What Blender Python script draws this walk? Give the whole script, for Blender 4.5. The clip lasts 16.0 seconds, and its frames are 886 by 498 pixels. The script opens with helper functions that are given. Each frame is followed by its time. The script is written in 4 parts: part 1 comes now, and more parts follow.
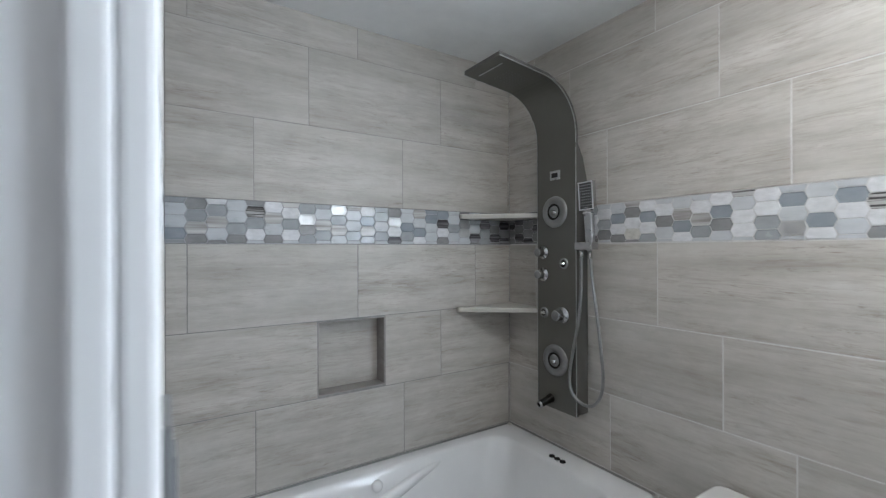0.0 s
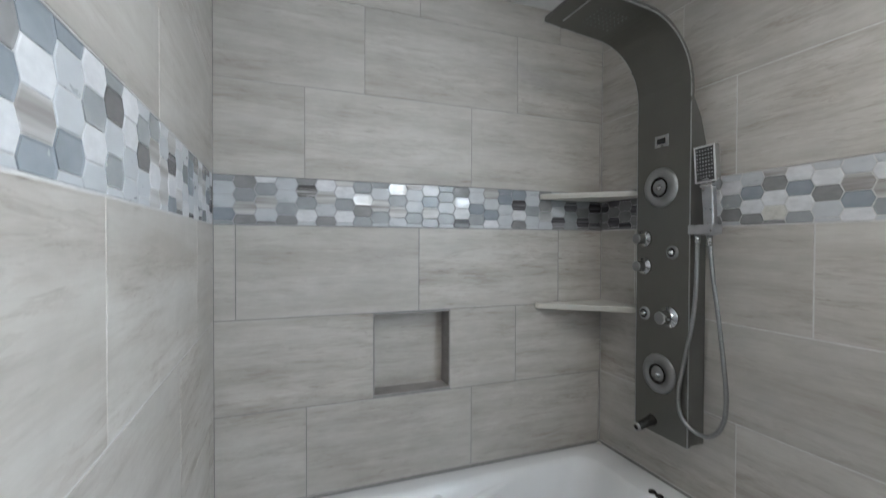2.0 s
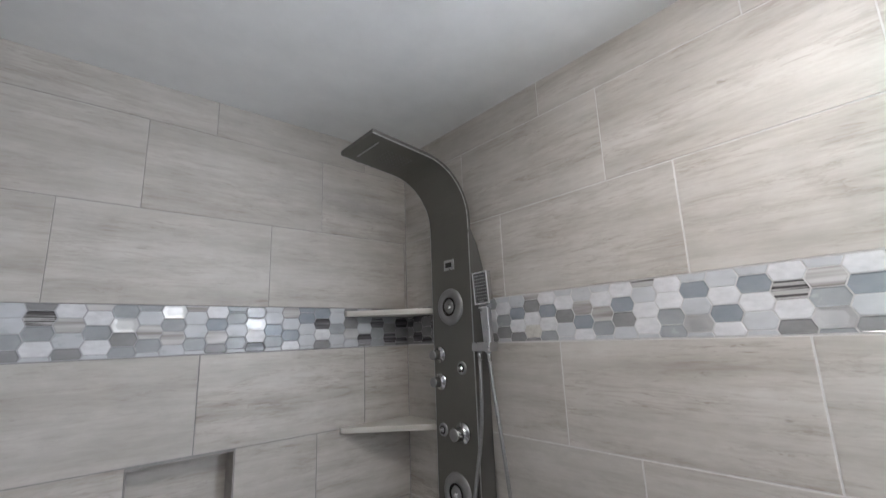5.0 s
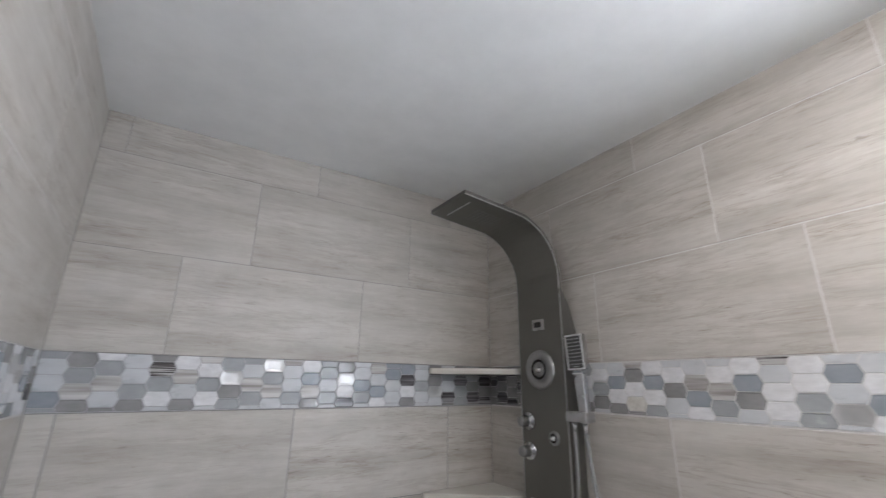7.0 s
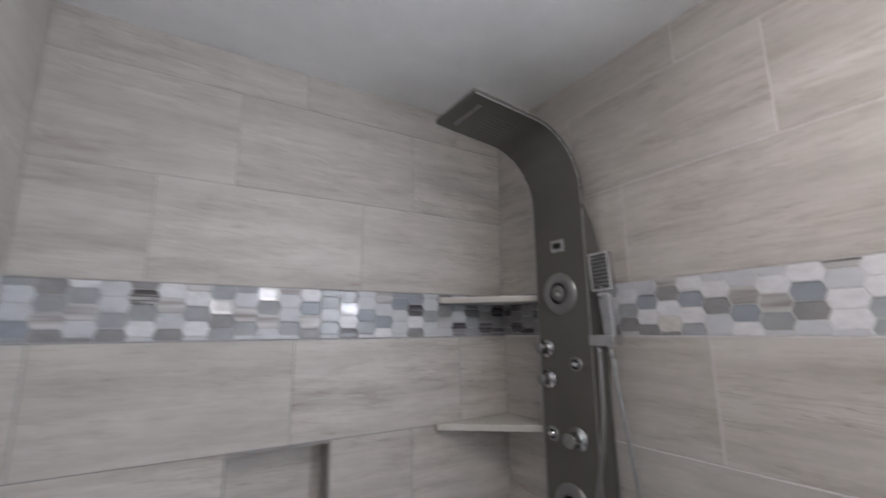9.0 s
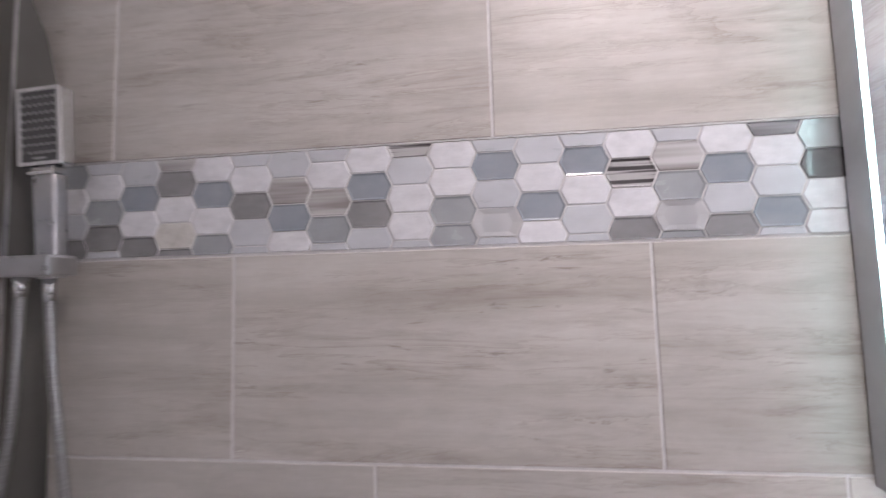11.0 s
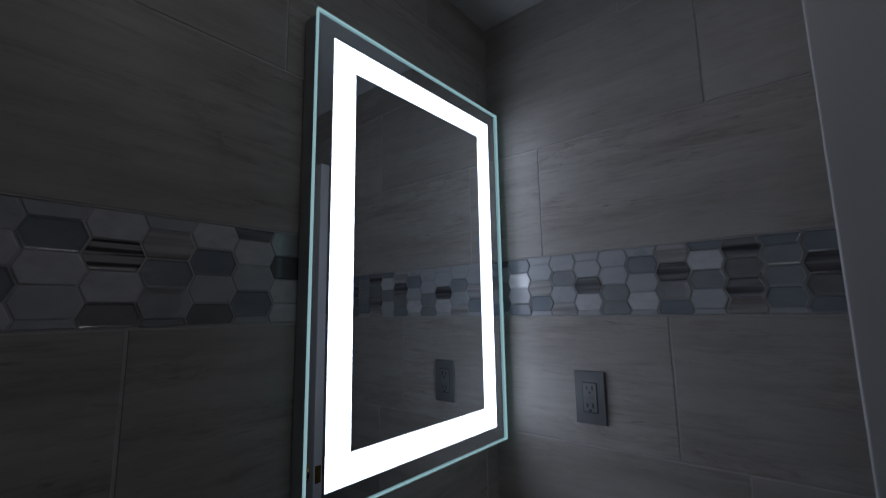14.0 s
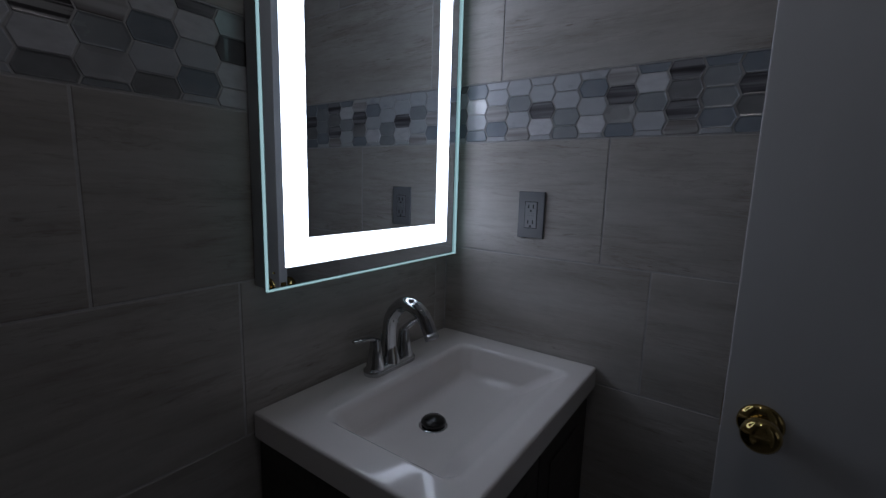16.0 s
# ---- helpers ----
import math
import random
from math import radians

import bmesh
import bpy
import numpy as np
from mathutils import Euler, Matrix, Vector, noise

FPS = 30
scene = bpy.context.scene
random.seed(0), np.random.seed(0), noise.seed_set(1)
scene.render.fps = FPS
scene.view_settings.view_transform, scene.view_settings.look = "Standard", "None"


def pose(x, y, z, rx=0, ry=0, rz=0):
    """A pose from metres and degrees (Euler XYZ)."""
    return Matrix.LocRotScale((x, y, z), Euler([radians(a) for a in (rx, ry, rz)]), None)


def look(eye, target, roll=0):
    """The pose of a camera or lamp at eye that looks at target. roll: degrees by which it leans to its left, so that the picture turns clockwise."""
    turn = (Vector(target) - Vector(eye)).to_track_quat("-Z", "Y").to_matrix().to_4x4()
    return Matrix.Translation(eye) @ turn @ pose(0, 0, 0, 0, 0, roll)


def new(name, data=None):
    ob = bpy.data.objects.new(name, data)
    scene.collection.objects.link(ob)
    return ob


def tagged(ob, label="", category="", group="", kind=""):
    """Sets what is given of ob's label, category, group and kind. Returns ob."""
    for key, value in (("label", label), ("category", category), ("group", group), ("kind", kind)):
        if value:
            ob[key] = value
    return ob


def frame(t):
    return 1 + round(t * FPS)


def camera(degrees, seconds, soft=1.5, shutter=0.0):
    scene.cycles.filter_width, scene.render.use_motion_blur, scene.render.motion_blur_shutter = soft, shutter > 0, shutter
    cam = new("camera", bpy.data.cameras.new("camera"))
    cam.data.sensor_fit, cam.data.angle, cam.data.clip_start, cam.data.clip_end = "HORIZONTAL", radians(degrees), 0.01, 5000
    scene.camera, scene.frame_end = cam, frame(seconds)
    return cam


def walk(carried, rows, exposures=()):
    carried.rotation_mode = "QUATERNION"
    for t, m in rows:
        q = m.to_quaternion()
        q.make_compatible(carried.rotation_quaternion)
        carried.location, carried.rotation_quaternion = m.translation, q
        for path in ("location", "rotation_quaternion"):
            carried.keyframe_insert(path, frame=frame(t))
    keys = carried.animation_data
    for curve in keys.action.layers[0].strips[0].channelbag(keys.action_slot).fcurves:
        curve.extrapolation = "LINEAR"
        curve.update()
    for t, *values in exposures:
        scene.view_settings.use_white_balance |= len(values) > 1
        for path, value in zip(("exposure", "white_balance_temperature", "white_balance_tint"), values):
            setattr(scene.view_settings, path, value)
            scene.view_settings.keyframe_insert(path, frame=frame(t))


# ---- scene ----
cam = camera(91.8, 16.0, 1.2, shutter=0.5)
PATH = [
    (0, (-1.501, -1.69, 1.378), (-0.417, -0.009, 1.379), -0.2),
    (0.5, (-1.392, -1.6, 1.367), (-0.391, 0.131, 1.402), 1.1),
    (1, (-1.333, -1.511, 1.366), (-0.491, 0.302, 1.412), -0.2),
    (1.5, (-1.311, -1.486, 1.366), (-0.6, 0.38, 1.456), 0.1),
    (2, (-1.309, -1.507, 1.345), (-0.6, 0.363, 1.316), 0.2),
    (2.5, (-1.315, -1.519, 1.304), (-0.58, 0.333, 1.13), 1.0),
    (3, (-1.306, -1.52, 1.297), (-0.524, 0.313, 1.123), 0.5),
    (3.5, (-1.261, -1.547, 1.305), (-0.27, 0.184, 1.149), 1.2),
    (4, (-1.196, -1.593, 1.355), (0.088, -0.06, 1.303), -0.1),
    (4.2, (-1.185, -1.601, 1.376), (0.13, -0.096, 1.429), -0.7),
    (6.3, (-1.162, -1.596, 1.47), (0.02, -0.098, 2.07), -0.1),
    (6.5, (-1.191, -1.583, 1.482), (-0.022, -0.076, 2.083), 0.2),
    (7, (-1.232, -1.55, 1.487), (-0.215, 0.065, 2.084), 0.7),
    (7.5, (-1.27, -1.51, 1.488), (-0.434, 0.218, 2.05), 0.3),
    (8, (-1.292, -1.475, 1.484), (-0.607, 0.326, 2.019), 0.8),
    (8.2, (-1.294, -1.469, 1.486), (-0.625, 0.348, 1.989), 0.1),
    (10.3, (-0.739, -1.185, 1.276), (1.132, -0.489, 1.391), -2.5),
    (10.5, (-0.705, -1.169, 1.314), (1.226, -0.66, 1.426), -3.9),
    (11, (-0.615, -1.195, 1.353), (1.366, -0.963, 1.5), -1.5),
    (11.5, (-0.567, -1.19, 1.391), (1.409, -1.475, 1.513), -0.7),
    (12, (-0.542, -1.19, 1.397), (1.149, -2.249, 1.533), 0.2),
    (12.5, (-0.586, -1.221, 1.405), (0.905, -2.538, 1.611), 2.1),
    (13, (-0.627, -1.255, 1.434), (0.754, -2.664, 1.767), 1.6),
    (13.5, (-0.655, -1.244, 1.438), (0.629, -2.729, 1.818), 0.4),
    (14, (-0.692, -1.234, 1.416), (0.572, -2.757, 1.705), -0.9),
    (14.5, (-0.702, -1.22, 1.398), (0.536, -2.772, 1.64), -0.5),
    (15, (-0.72, -1.218, 1.365), (0.496, -2.803, 1.452), -0.0),
    (15.5, (-0.725, -1.211, 1.317), (0.46, -2.807, 1.098), 0.5),
    (16, (-0.743, -1.216, 1.286), (0.395, -2.832, 0.979), 1.6),
]
EXPOSURES = [(0.0, 0.42, 6130, 9), (0.5, 0.02, 6180, 8), (1.0, 0.17, 6150, 8), (1.5, 0.38, 6180, 8), (2.5, 0.46, 6270, 9), (3.5, 0.58, 6330, 11),
             (6.3, 0.36, 6450, 15), (7.0, 0.42, 6470, 15), (8.2, 0.41, 6470, 16), (10.3, 0.33, 6490, 23), (11.0, 0.46, 6510, 27), (11.4, 0.35, 6500, 28), (11.8, -0.08, 6380, 25),
             (12.0, -0.76, 6280, 23), (12.2, -1.22, 6200, 20), (12.6, -2.17, 6100, 18), (13.0, -3.16, 6000, 17), (13.6, -3.86, 5950, 16), (14.5, -4.28, 5950, 17),
             (15.0, -4.25, 5960, 17), (15.5, -4.14, 5970, 18), (16.0, -3.86, 5980, 18)]
STRIP = 46.0       # radiance of the mirror's lit strip
EDGE = 7.0         # and of its glass rim
LAMP, LAMP_AT = 103.0, (-0.66, -1.50)
HALL_WATTS = 4.5
TOILET_Z = 0.627
walk(cam, [(t, look(eye, target, roll)) for t, eye, target, roll in PATH], EXPOSURES)

# ---- light ----
FZ = -0.05          # floor level
CZ = 2.30           # ceiling level
XW, YS = -1.505, -2.29   # faces of the west and south walls; north is y = 0, east is x = 0
world = bpy.data.worlds.new("sky")
world.use_nodes = True
sky = world.node_tree.nodes.new("ShaderNodeTexSky")
sky.sky_type, sky.sun_disc = 'NISHITA', False
sky.sun_elevation, sky.sun_rotation = radians(35), radians(100)
world.node_tree.links.new(sky.outputs[0], world.node_tree.nodes["Background"].inputs[0])
world.node_tree.nodes["Background"].inputs[1].default_value = 0.1
scene.world = world


def area_lamp(name, m, sx, sy, watts, colour):
    data = bpy.data.lights.new(name, 'AREA')
    data.shape, data.size, data.size_y, data.energy, data.color = 'RECTANGLE', sx, sy, watts, colour
    ob = new(name, data)
    ob.matrix_world = m
    return ob


# unseen fill lamp, added in an opening of the hall's west wall
area_lamp("window_daylight", look((-3.28, -1.75, 1.45), (0, -1.75, 1.1)), 1.1, 1.2, HALL_WATTS, (1.0, 0.97, 0.95))


# ---- materials ----
def material(name):
    m = bpy.data.materials.new(name)
    m.use_nodes = True
    n = m.node_tree.nodes
    return m, n, m.node_tree.links, n["Principled BSDF"]


def node(n, kind, **values):
    nd = n.new(kind)
    for k, v in values.items():
        nd.inputs[k.replace("_", " ")].default_value = v
    return nd


def ramp(n, *stops):
    nd = n.new("ShaderNodeValToRGB")
    e = nd.color_ramp.elements
    e[0].position, e[0].color = stops[0][0], (*stops[0][1], 1)
    e[1].position, e[1].color = stops[-1][0], (*stops[-1][1], 1)
    for p, c in stops[1:-1]:
        e.new(p).color = (*c, 1)
    return nd


def surface(name, dark, light, rough=0.4, metal=0.0, scale=(20, 20, 20), bump=0.0, vary=True, rough_span=0.1, coat=0.0, detail=4.0):
    """A surface whose colour wanders between two tones, with a change from piece to piece, uneven gloss and fine relief."""
    m, n, l, b = material(name)
    tc, info = n.new("ShaderNodeTexCoord"), n.new("ShaderNodeObjectInfo")
    mp = node(n, "ShaderNodeMapping", Scale=scale)
    l.new(tc.outputs["Object"], mp.inputs["Vector"])
    if vary:
        off = n.new("ShaderNodeVectorMath")
        off.operation = 'SCALE'
        off.inputs[0].default_value = (37.0, 19.0, 53.0)
        l.new(info.outputs["Random"], off.inputs["Scale"])
        l.new(off.outputs[0], mp.inputs["Location"])
    tx = node(n, "ShaderNodeTexNoise", Scale=1.0, Detail=detail, Roughness=0.6)
    l.new(mp.outputs[0], tx.inputs["Vector"])
    r = ramp(n, (0.3, dark), (0.7, light))
    l.new(tx.outputs[0], r.inputs[0])
    l.new(r.outputs[0], b.inputs["Base Color"])
    b.inputs["Metallic"].default_value = metal
    rr = node(n, "ShaderNodeMapRange")
    rr.inputs["To Min"].default_value, rr.inputs["To Max"].default_value = max(0.02, rough - rough_span), rough + rough_span
    l.new(tx.outputs[0], rr.inputs["Value"])
    l.new(rr.outputs[0], b.inputs["Roughness"])
    b.inputs["Coat Weight"].default_value = coat
    if bump:
        bp = node(n, "ShaderNodeBump", Strength=bump, Distance=0.002)
        l.new(tx.outputs[0], bp.inputs["Height"])
        l.new(bp.outputs[0], b.inputs["Normal"])
    return m


def travertine():
    """Porcelain tile printed like vein-cut travertine: long level streaks, fine grain, a few brown smudges."""
    m, n, l, b = material("vein_cut_porcelain")
    tc, info = n.new("ShaderNodeTexCoord"), n.new("ShaderNodeObjectInfo")
    off = n.new("ShaderNodeVectorMath")
    off.operation = 'SCALE'
    off.inputs[0].default_value = (61.0, 23.0, 47.0)
    l.new(info.outputs["Random"], off.inputs["Scale"])
    add = n.new("ShaderNodeVectorMath")
    l.new(tc.outputs["Object"], add.inputs[0])
    l.new(off.outputs[0], add.inputs[1])

    def streak(scale, detail, rough, distort=0.0):
        mp = node(n, "ShaderNodeMapping", Scale=scale)
        l.new(add.outputs[0], mp.inputs["Vector"])
        t = node(n, "ShaderNodeTexNoise", Scale=1.0, Detail=detail, Roughness=rough, Distortion=distort)
        l.new(mp.outputs[0], t.inputs["Vector"])
        return t

    def times(a, b, share=None, amount=1.0):
        nd = n.new("ShaderNodeMixRGB")
        nd.blend_type = 'MULTIPLY'
        nd.inputs[0].default_value = amount
        if share is not None:
            l.new(share, nd.inputs[0])
        l.new(a, nd.inputs[1])
        l.new(b, nd.inputs[2])
        return nd.outputs[0]

    def toned(source, *stops):
        r = ramp(n, *stops)
        l.new(source.outputs[0], r.inputs[0])
        return r.outputs[0]

    broad = streak((1.3, 1, 13), 5, 0.60, 0.2)
    fine = streak((11, 1, 105), 5, 0.68, 0.2)
    smudge = streak((6.2, 1, 42), 6, 0.68, 0.5)
    patch = streak((2.2, 1, 9), 3, 0.6, 0.4)
    cloud = streak((7, 7, 11), 6, 0.70, 0.3)
    crack = streak((2.2, 1, 22), 6, 0.66, 0.5)
    pits = streak((13, 1, 95), 4, 0.62, 0.6)
    base = toned(broad, (0.30, (0.375, 0.351, 0.322)), (0.5, (0.455, 0.434, 0.409)), (0.70, (0.512, 0.495, 0.473)))
    colour = times(base, toned(fine, (0.30, (0.945, 0.940, 0.935)), (0.70, (1.04, 1.04, 1.04))))
    where = toned(patch, (0.40, (0.10, 0.10, 0.10)), (0.58, (1, 1, 1)))
    amount = node(n, "ShaderNodeMapRange")
    amount.inputs["To Min"].default_value, amount.inputs["To Max"].default_value = 0.45, 1.0
    l.new(info.outputs["Random"], amount.inputs["Value"])
    share = n.new("ShaderNodeMath")
    share.operation = 'MULTIPLY'
    l.new(where, share.inputs[0])
    l.new(amount.outputs[0], share.inputs[1])
    # brown smudges, hairline veins along level contours and small lens-shaped pits
    colour = times(colour, toned(smudge, (0.28, (0.64, 0.592, 0.553)), (0.42, (0.885, 0.862, 0.845)), (0.55, (1.02, 1.02, 1.02))), share.outputs[0])
    colour = times(colour, toned(crack, (0.450, (1, 1, 1)), (0.490, (0.88, 0.855, 0.84)), (0.500, (0.78, 0.745, 0.72)), (0.508, (1.015, 1.015, 1.01)), (0.54, (1, 1, 1))), share.outputs[0])
    colour = times(colour, toned(pits, (0.29, (0.62, 0.575, 0.545)), (0.37, (1, 1, 1))), share.outputs[0])
    colour = times(colour, toned(cloud, (0.30, (0.905, 0.90, 0.895)), (0.70, (1.07, 1.07, 1.07))))
    tone = ramp(n, (0.0, (0.95, 0.945, 0.94)), (1.0, (1.04, 1.035, 1.03)))
    l.new(info.outputs["Random"], tone.inputs[0])
    mix3 = n.new("ShaderNodeMixRGB")
    mix3.blend_type = 'MULTIPLY'
    mix3.inputs[0].default_value = 1.0
    l.new(colour, mix3.inputs[1])
    l.new(tone.outputs[0], mix3.inputs[2])
    l.new(mix3.outputs[0], b.inputs["Base Color"])
    rr = node(n, "ShaderNodeMapRange")
    rr.inputs["To Min"].default_value, rr.inputs["To Max"].default_value = 0.36, 0.56
    l.new(fine.outputs[0], rr.inputs["Value"])
    l.new(rr.outputs[0], b.inputs["Roughness"])
    bp = node(n, "ShaderNodeBump", Strength=0.12, Distance=0.001)
    l.new(fine.outputs[0], bp.inputs["Height"])
    l.new(bp.outputs[0], b.inputs["Normal"])
    return m


def banded(name, tones, rough, metal=0.0, freq=60.0):
    """Stone with level bands."""
    m, n, l, b = material(name)
    tc, info = n.new("ShaderNodeTexCoord"), n.new("ShaderNodeObjectInfo")
    mp = node(n, "ShaderNodeMapping", Scale=(3, 1, freq))
    l.new(tc.outputs["Object"], mp.inputs["Vector"])
    off = n.new("ShaderNodeVectorMath")
    off.operation = 'SCALE'
    off.inputs[0].default_value = (31.0, 17.0, 43.0)
    l.new(info.outputs["Random"], off.inputs["Scale"])
    l.new(off.outputs[0], mp.inputs["Location"])
    t = node(n, "ShaderNodeTexNoise", Scale=1.0, Detail=2.0, Roughness=0.5)
    l.new(mp.outputs[0], t.inputs["Vector"])
    r = ramp(n, *tones)
    l.new(t.outputs[0], r.inputs[0])
    l.new(r.outputs[0], b.inputs["Base Color"])
    b.inputs["Roughness"].default_value, b.inputs["Metallic"].default_value = rough, metal
    return m


def glowing(name, colour, strength):
    m, n, l, b = material(name)
    b.inputs["Base Color"].default_value = (0.8, 0.8, 0.8, 1)
    b.inputs["Emission Color"].default_value = (*colour, 1)
    b.inputs["Emission Strength"].default_value = strength
    return m


TILE = travertine()
GROUT_DARK = surface("grey_grout", (0.20, 0.195, 0.195), (0.28, 0.275, 0.27), 0.85, scale=(60, 60, 60), bump=0.3, vary=False)
GROUT_LIGHT = surface("pale_grout", (0.52, 0.51, 0.505), (0.62, 0.61, 0.605), 0.85, scale=(60, 60, 60), bump=0.3, vary=False)
GROUT_MID = surface("mid_grey_grout", (0.42, 0.41, 0.41), (0.52, 0.51, 0.505), 0.85, scale=(60, 60, 60), bump=0.3, vary=False)
GROUT_MOSAIC = surface("mauve_grey_grout", (0.34, 0.335, 0.355), (0.43, 0.425, 0.445), 0.85, scale=(60, 60, 60), bump=0.3, vary=False)
CEILING_PAINT = surface("ceiling_paint", (0.70, 0.70, 0.70), (0.76, 0.76, 0.76), 0.75, scale=(9, 9, 9), bump=0.08, vary=False)
WALL_PAINT = surface("hall_paint", (0.56, 0.55, 0.57), (0.62, 0.61, 0.63), 0.7, scale=(7, 7, 7), bump=0.08, vary=False)
TRIM_PAINT = surface("white_gloss_trim", (0.80, 0.80, 0.81), (0.87, 0.87, 0.88), 0.32, scale=(5, 5, 2), bump=0.06, vary=False)
# white door, toned down: the shade on the leaf is in its colour
DOOR_PAINT = surface("shaded_white_door_paint", (0.57, 0.57, 0.575), (0.63, 0.63, 0.635), 0.45, scale=(4, 4, 1.5), bump=0.08, vary=False)
ACRYLIC = surface("white_acrylic", (0.63, 0.625, 0.63), (0.70, 0.695, 0.70), 0.16, scale=(3, 3, 3), vary=False, rough_span=0.05)
CERAMIC = surface("white_ceramic", (0.80, 0.79, 0.77), (0.86, 0.85, 0.83), 0.14, scale=(4, 4, 4), vary=False, rough_span=0.03)
BASIN = surface("cream_white_marble", (0.84, 0.795, 0.765), (0.90, 0.855, 0.825), 0.09, scale=(4, 4, 4), vary=False, rough_span=0.03)
GUNMETAL = surface("brushed_gunmetal", (0.135, 0.131, 0.119), (0.150, 0.146, 0.132), 0.36, 0.7, scale=(6, 6, 6), bump=0.0, vary=False)
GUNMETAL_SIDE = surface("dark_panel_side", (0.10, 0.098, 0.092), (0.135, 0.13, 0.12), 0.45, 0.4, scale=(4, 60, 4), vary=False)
CHROME = surface("chrome", (0.50, 0.505, 0.51), (0.58, 0.585, 0.59), 0.07, 1.0, scale=(15, 15, 15), vary=False, rough_span=0.03)
JET_DISC = surface("matt_grey_disc", (0.24, 0.24, 0.242), (0.29, 0.29, 0.292), 0.42, 0.75, scale=(30, 30, 30), vary=False)
KNOB = surface("dark_chrome", (0.22, 0.22, 0.225), (0.30, 0.30, 0.305), 0.12, 1.0, scale=(15, 15, 15), vary=False, rough_span=0.03)
SATIN = surface("satin_chrome", (0.42, 0.42, 0.43), (0.52, 0.52, 0.53), 0.3, 1.0, scale=(30, 30, 30), vary=False)
TRIM_METAL = surface("bright_silver_trim", (0.66, 0.66, 0.67), (0.74, 0.74, 0.75), 0.42, 0.75, scale=(30, 30, 30), vary=False)
HOSE_METAL = surface("ribbed_steel", (0.27, 0.27, 0.27), (0.37, 0.37, 0.37), 0.36, 1.0, scale=(40, 40, 400), vary=False)
BRASS = surface("polished_brass", (0.42, 0.30, 0.11), (0.52, 0.38, 0.15), 0.12, 1.0, scale=(25, 25, 25), vary=False, rough_span=0.05)
BLACK = surface("black_plastic", (0.012, 0.012, 0.013), (0.02, 0.02, 0.022), 0.3, scale=(30, 30, 30), vary=False)
DARK_METAL = surface("dark_bronze", (0.03, 0.028, 0.027), (0.05, 0.047, 0.045), 0.22, 0.8, scale=(30, 30, 30), vary=False)
RUBBER = surface("grey_rubber_nozzle", (0.13, 0.13, 0.125), (0.19, 0.19, 0.185), 0.5, scale=(50, 50, 50), vary=False)
PLATE_GREY = surface("grey_cover_plate", (0.150, 0.154, 0.162), (0.160, 0.165, 0.174), 0.30, scale=(8, 8, 8), vary=False)
PLATE_BLACK = surface("dark_spray_plate", (0.055, 0.056, 0.058), (0.075, 0.076, 0.078), 0.35, scale=(8, 8, 8), vary=False)
PLATE_DARK = surface("grey_receptacle", (0.20, 0.205, 0.215), (0.215, 0.22, 0.23), 0.25, scale=(8, 8, 8), vary=False)
CABINET = banded("dark_stained_wood", ((0.3, (0.035, 0.028, 0.024)), (0.5, (0.055, 0.045, 0.038)), (0.7, (0.075, 0.062, 0.053))), 0.42, freq=30)
NICHE_EDGE = surface("niche_lining_stone", (0.23, 0.215, 0.205), (0.33, 0.31, 0.30), 0.5, scale=(14, 14, 40), bump=0.15)
FLOOR_TILE = surface("grey_floor_tile", (0.24, 0.235, 0.23), (0.34, 0.33, 0.32), 0.45, scale=(6, 6, 6), bump=0.1)
SHELF_STONE = banded("cream_stone", ((0.3, (0.46, 0.44, 0.40)), (0.5, (0.55, 0.53, 0.49)), (0.7, (0.62, 0.60, 0.57))), 0.35, freq=40)
MIRROR, _n, _l, _b = material("mirror_silver")
_b.inputs["Base Color"].default_value = (0.72, 0.75, 0.76, 1)
_b.inputs["Metallic"].default_value, _b.inputs["Roughness"].default_value = 1.0, 0.015
STRIP_LIGHT = glowing("led_strip", (0.86, 0.96, 1.06), STRIP)
LAMP_GLOW = glowing("ceiling_light_diffuser", (1.0, 0.955, 0.875), LAMP)
HOUSING = surface("grey_mirror_housing", (0.38, 0.38, 0.39), (0.44, 0.44, 0.45), 0.4, scale=(20, 20, 20), vary=False)
GLASS_EDGE, _n, _l, _b = material("edge_lit_glass")
_b.inputs["Base Color"].default_value = (0.25, 0.55, 0.52, 1)
_b.inputs["Roughness"].default_value = 0.08
_b.inputs["Emission Color"].default_value = (0.60, 0.97, 0.94, 1)
_b.inputs["Emission Strength"].default_value = EDGE
SCREEN, _n, _l, _b = material("black_display")
_b.inputs["Base Color"].default_value = (0.01, 0.01, 0.012, 1)
_b.inputs["Roughness"].default_value = 0.12
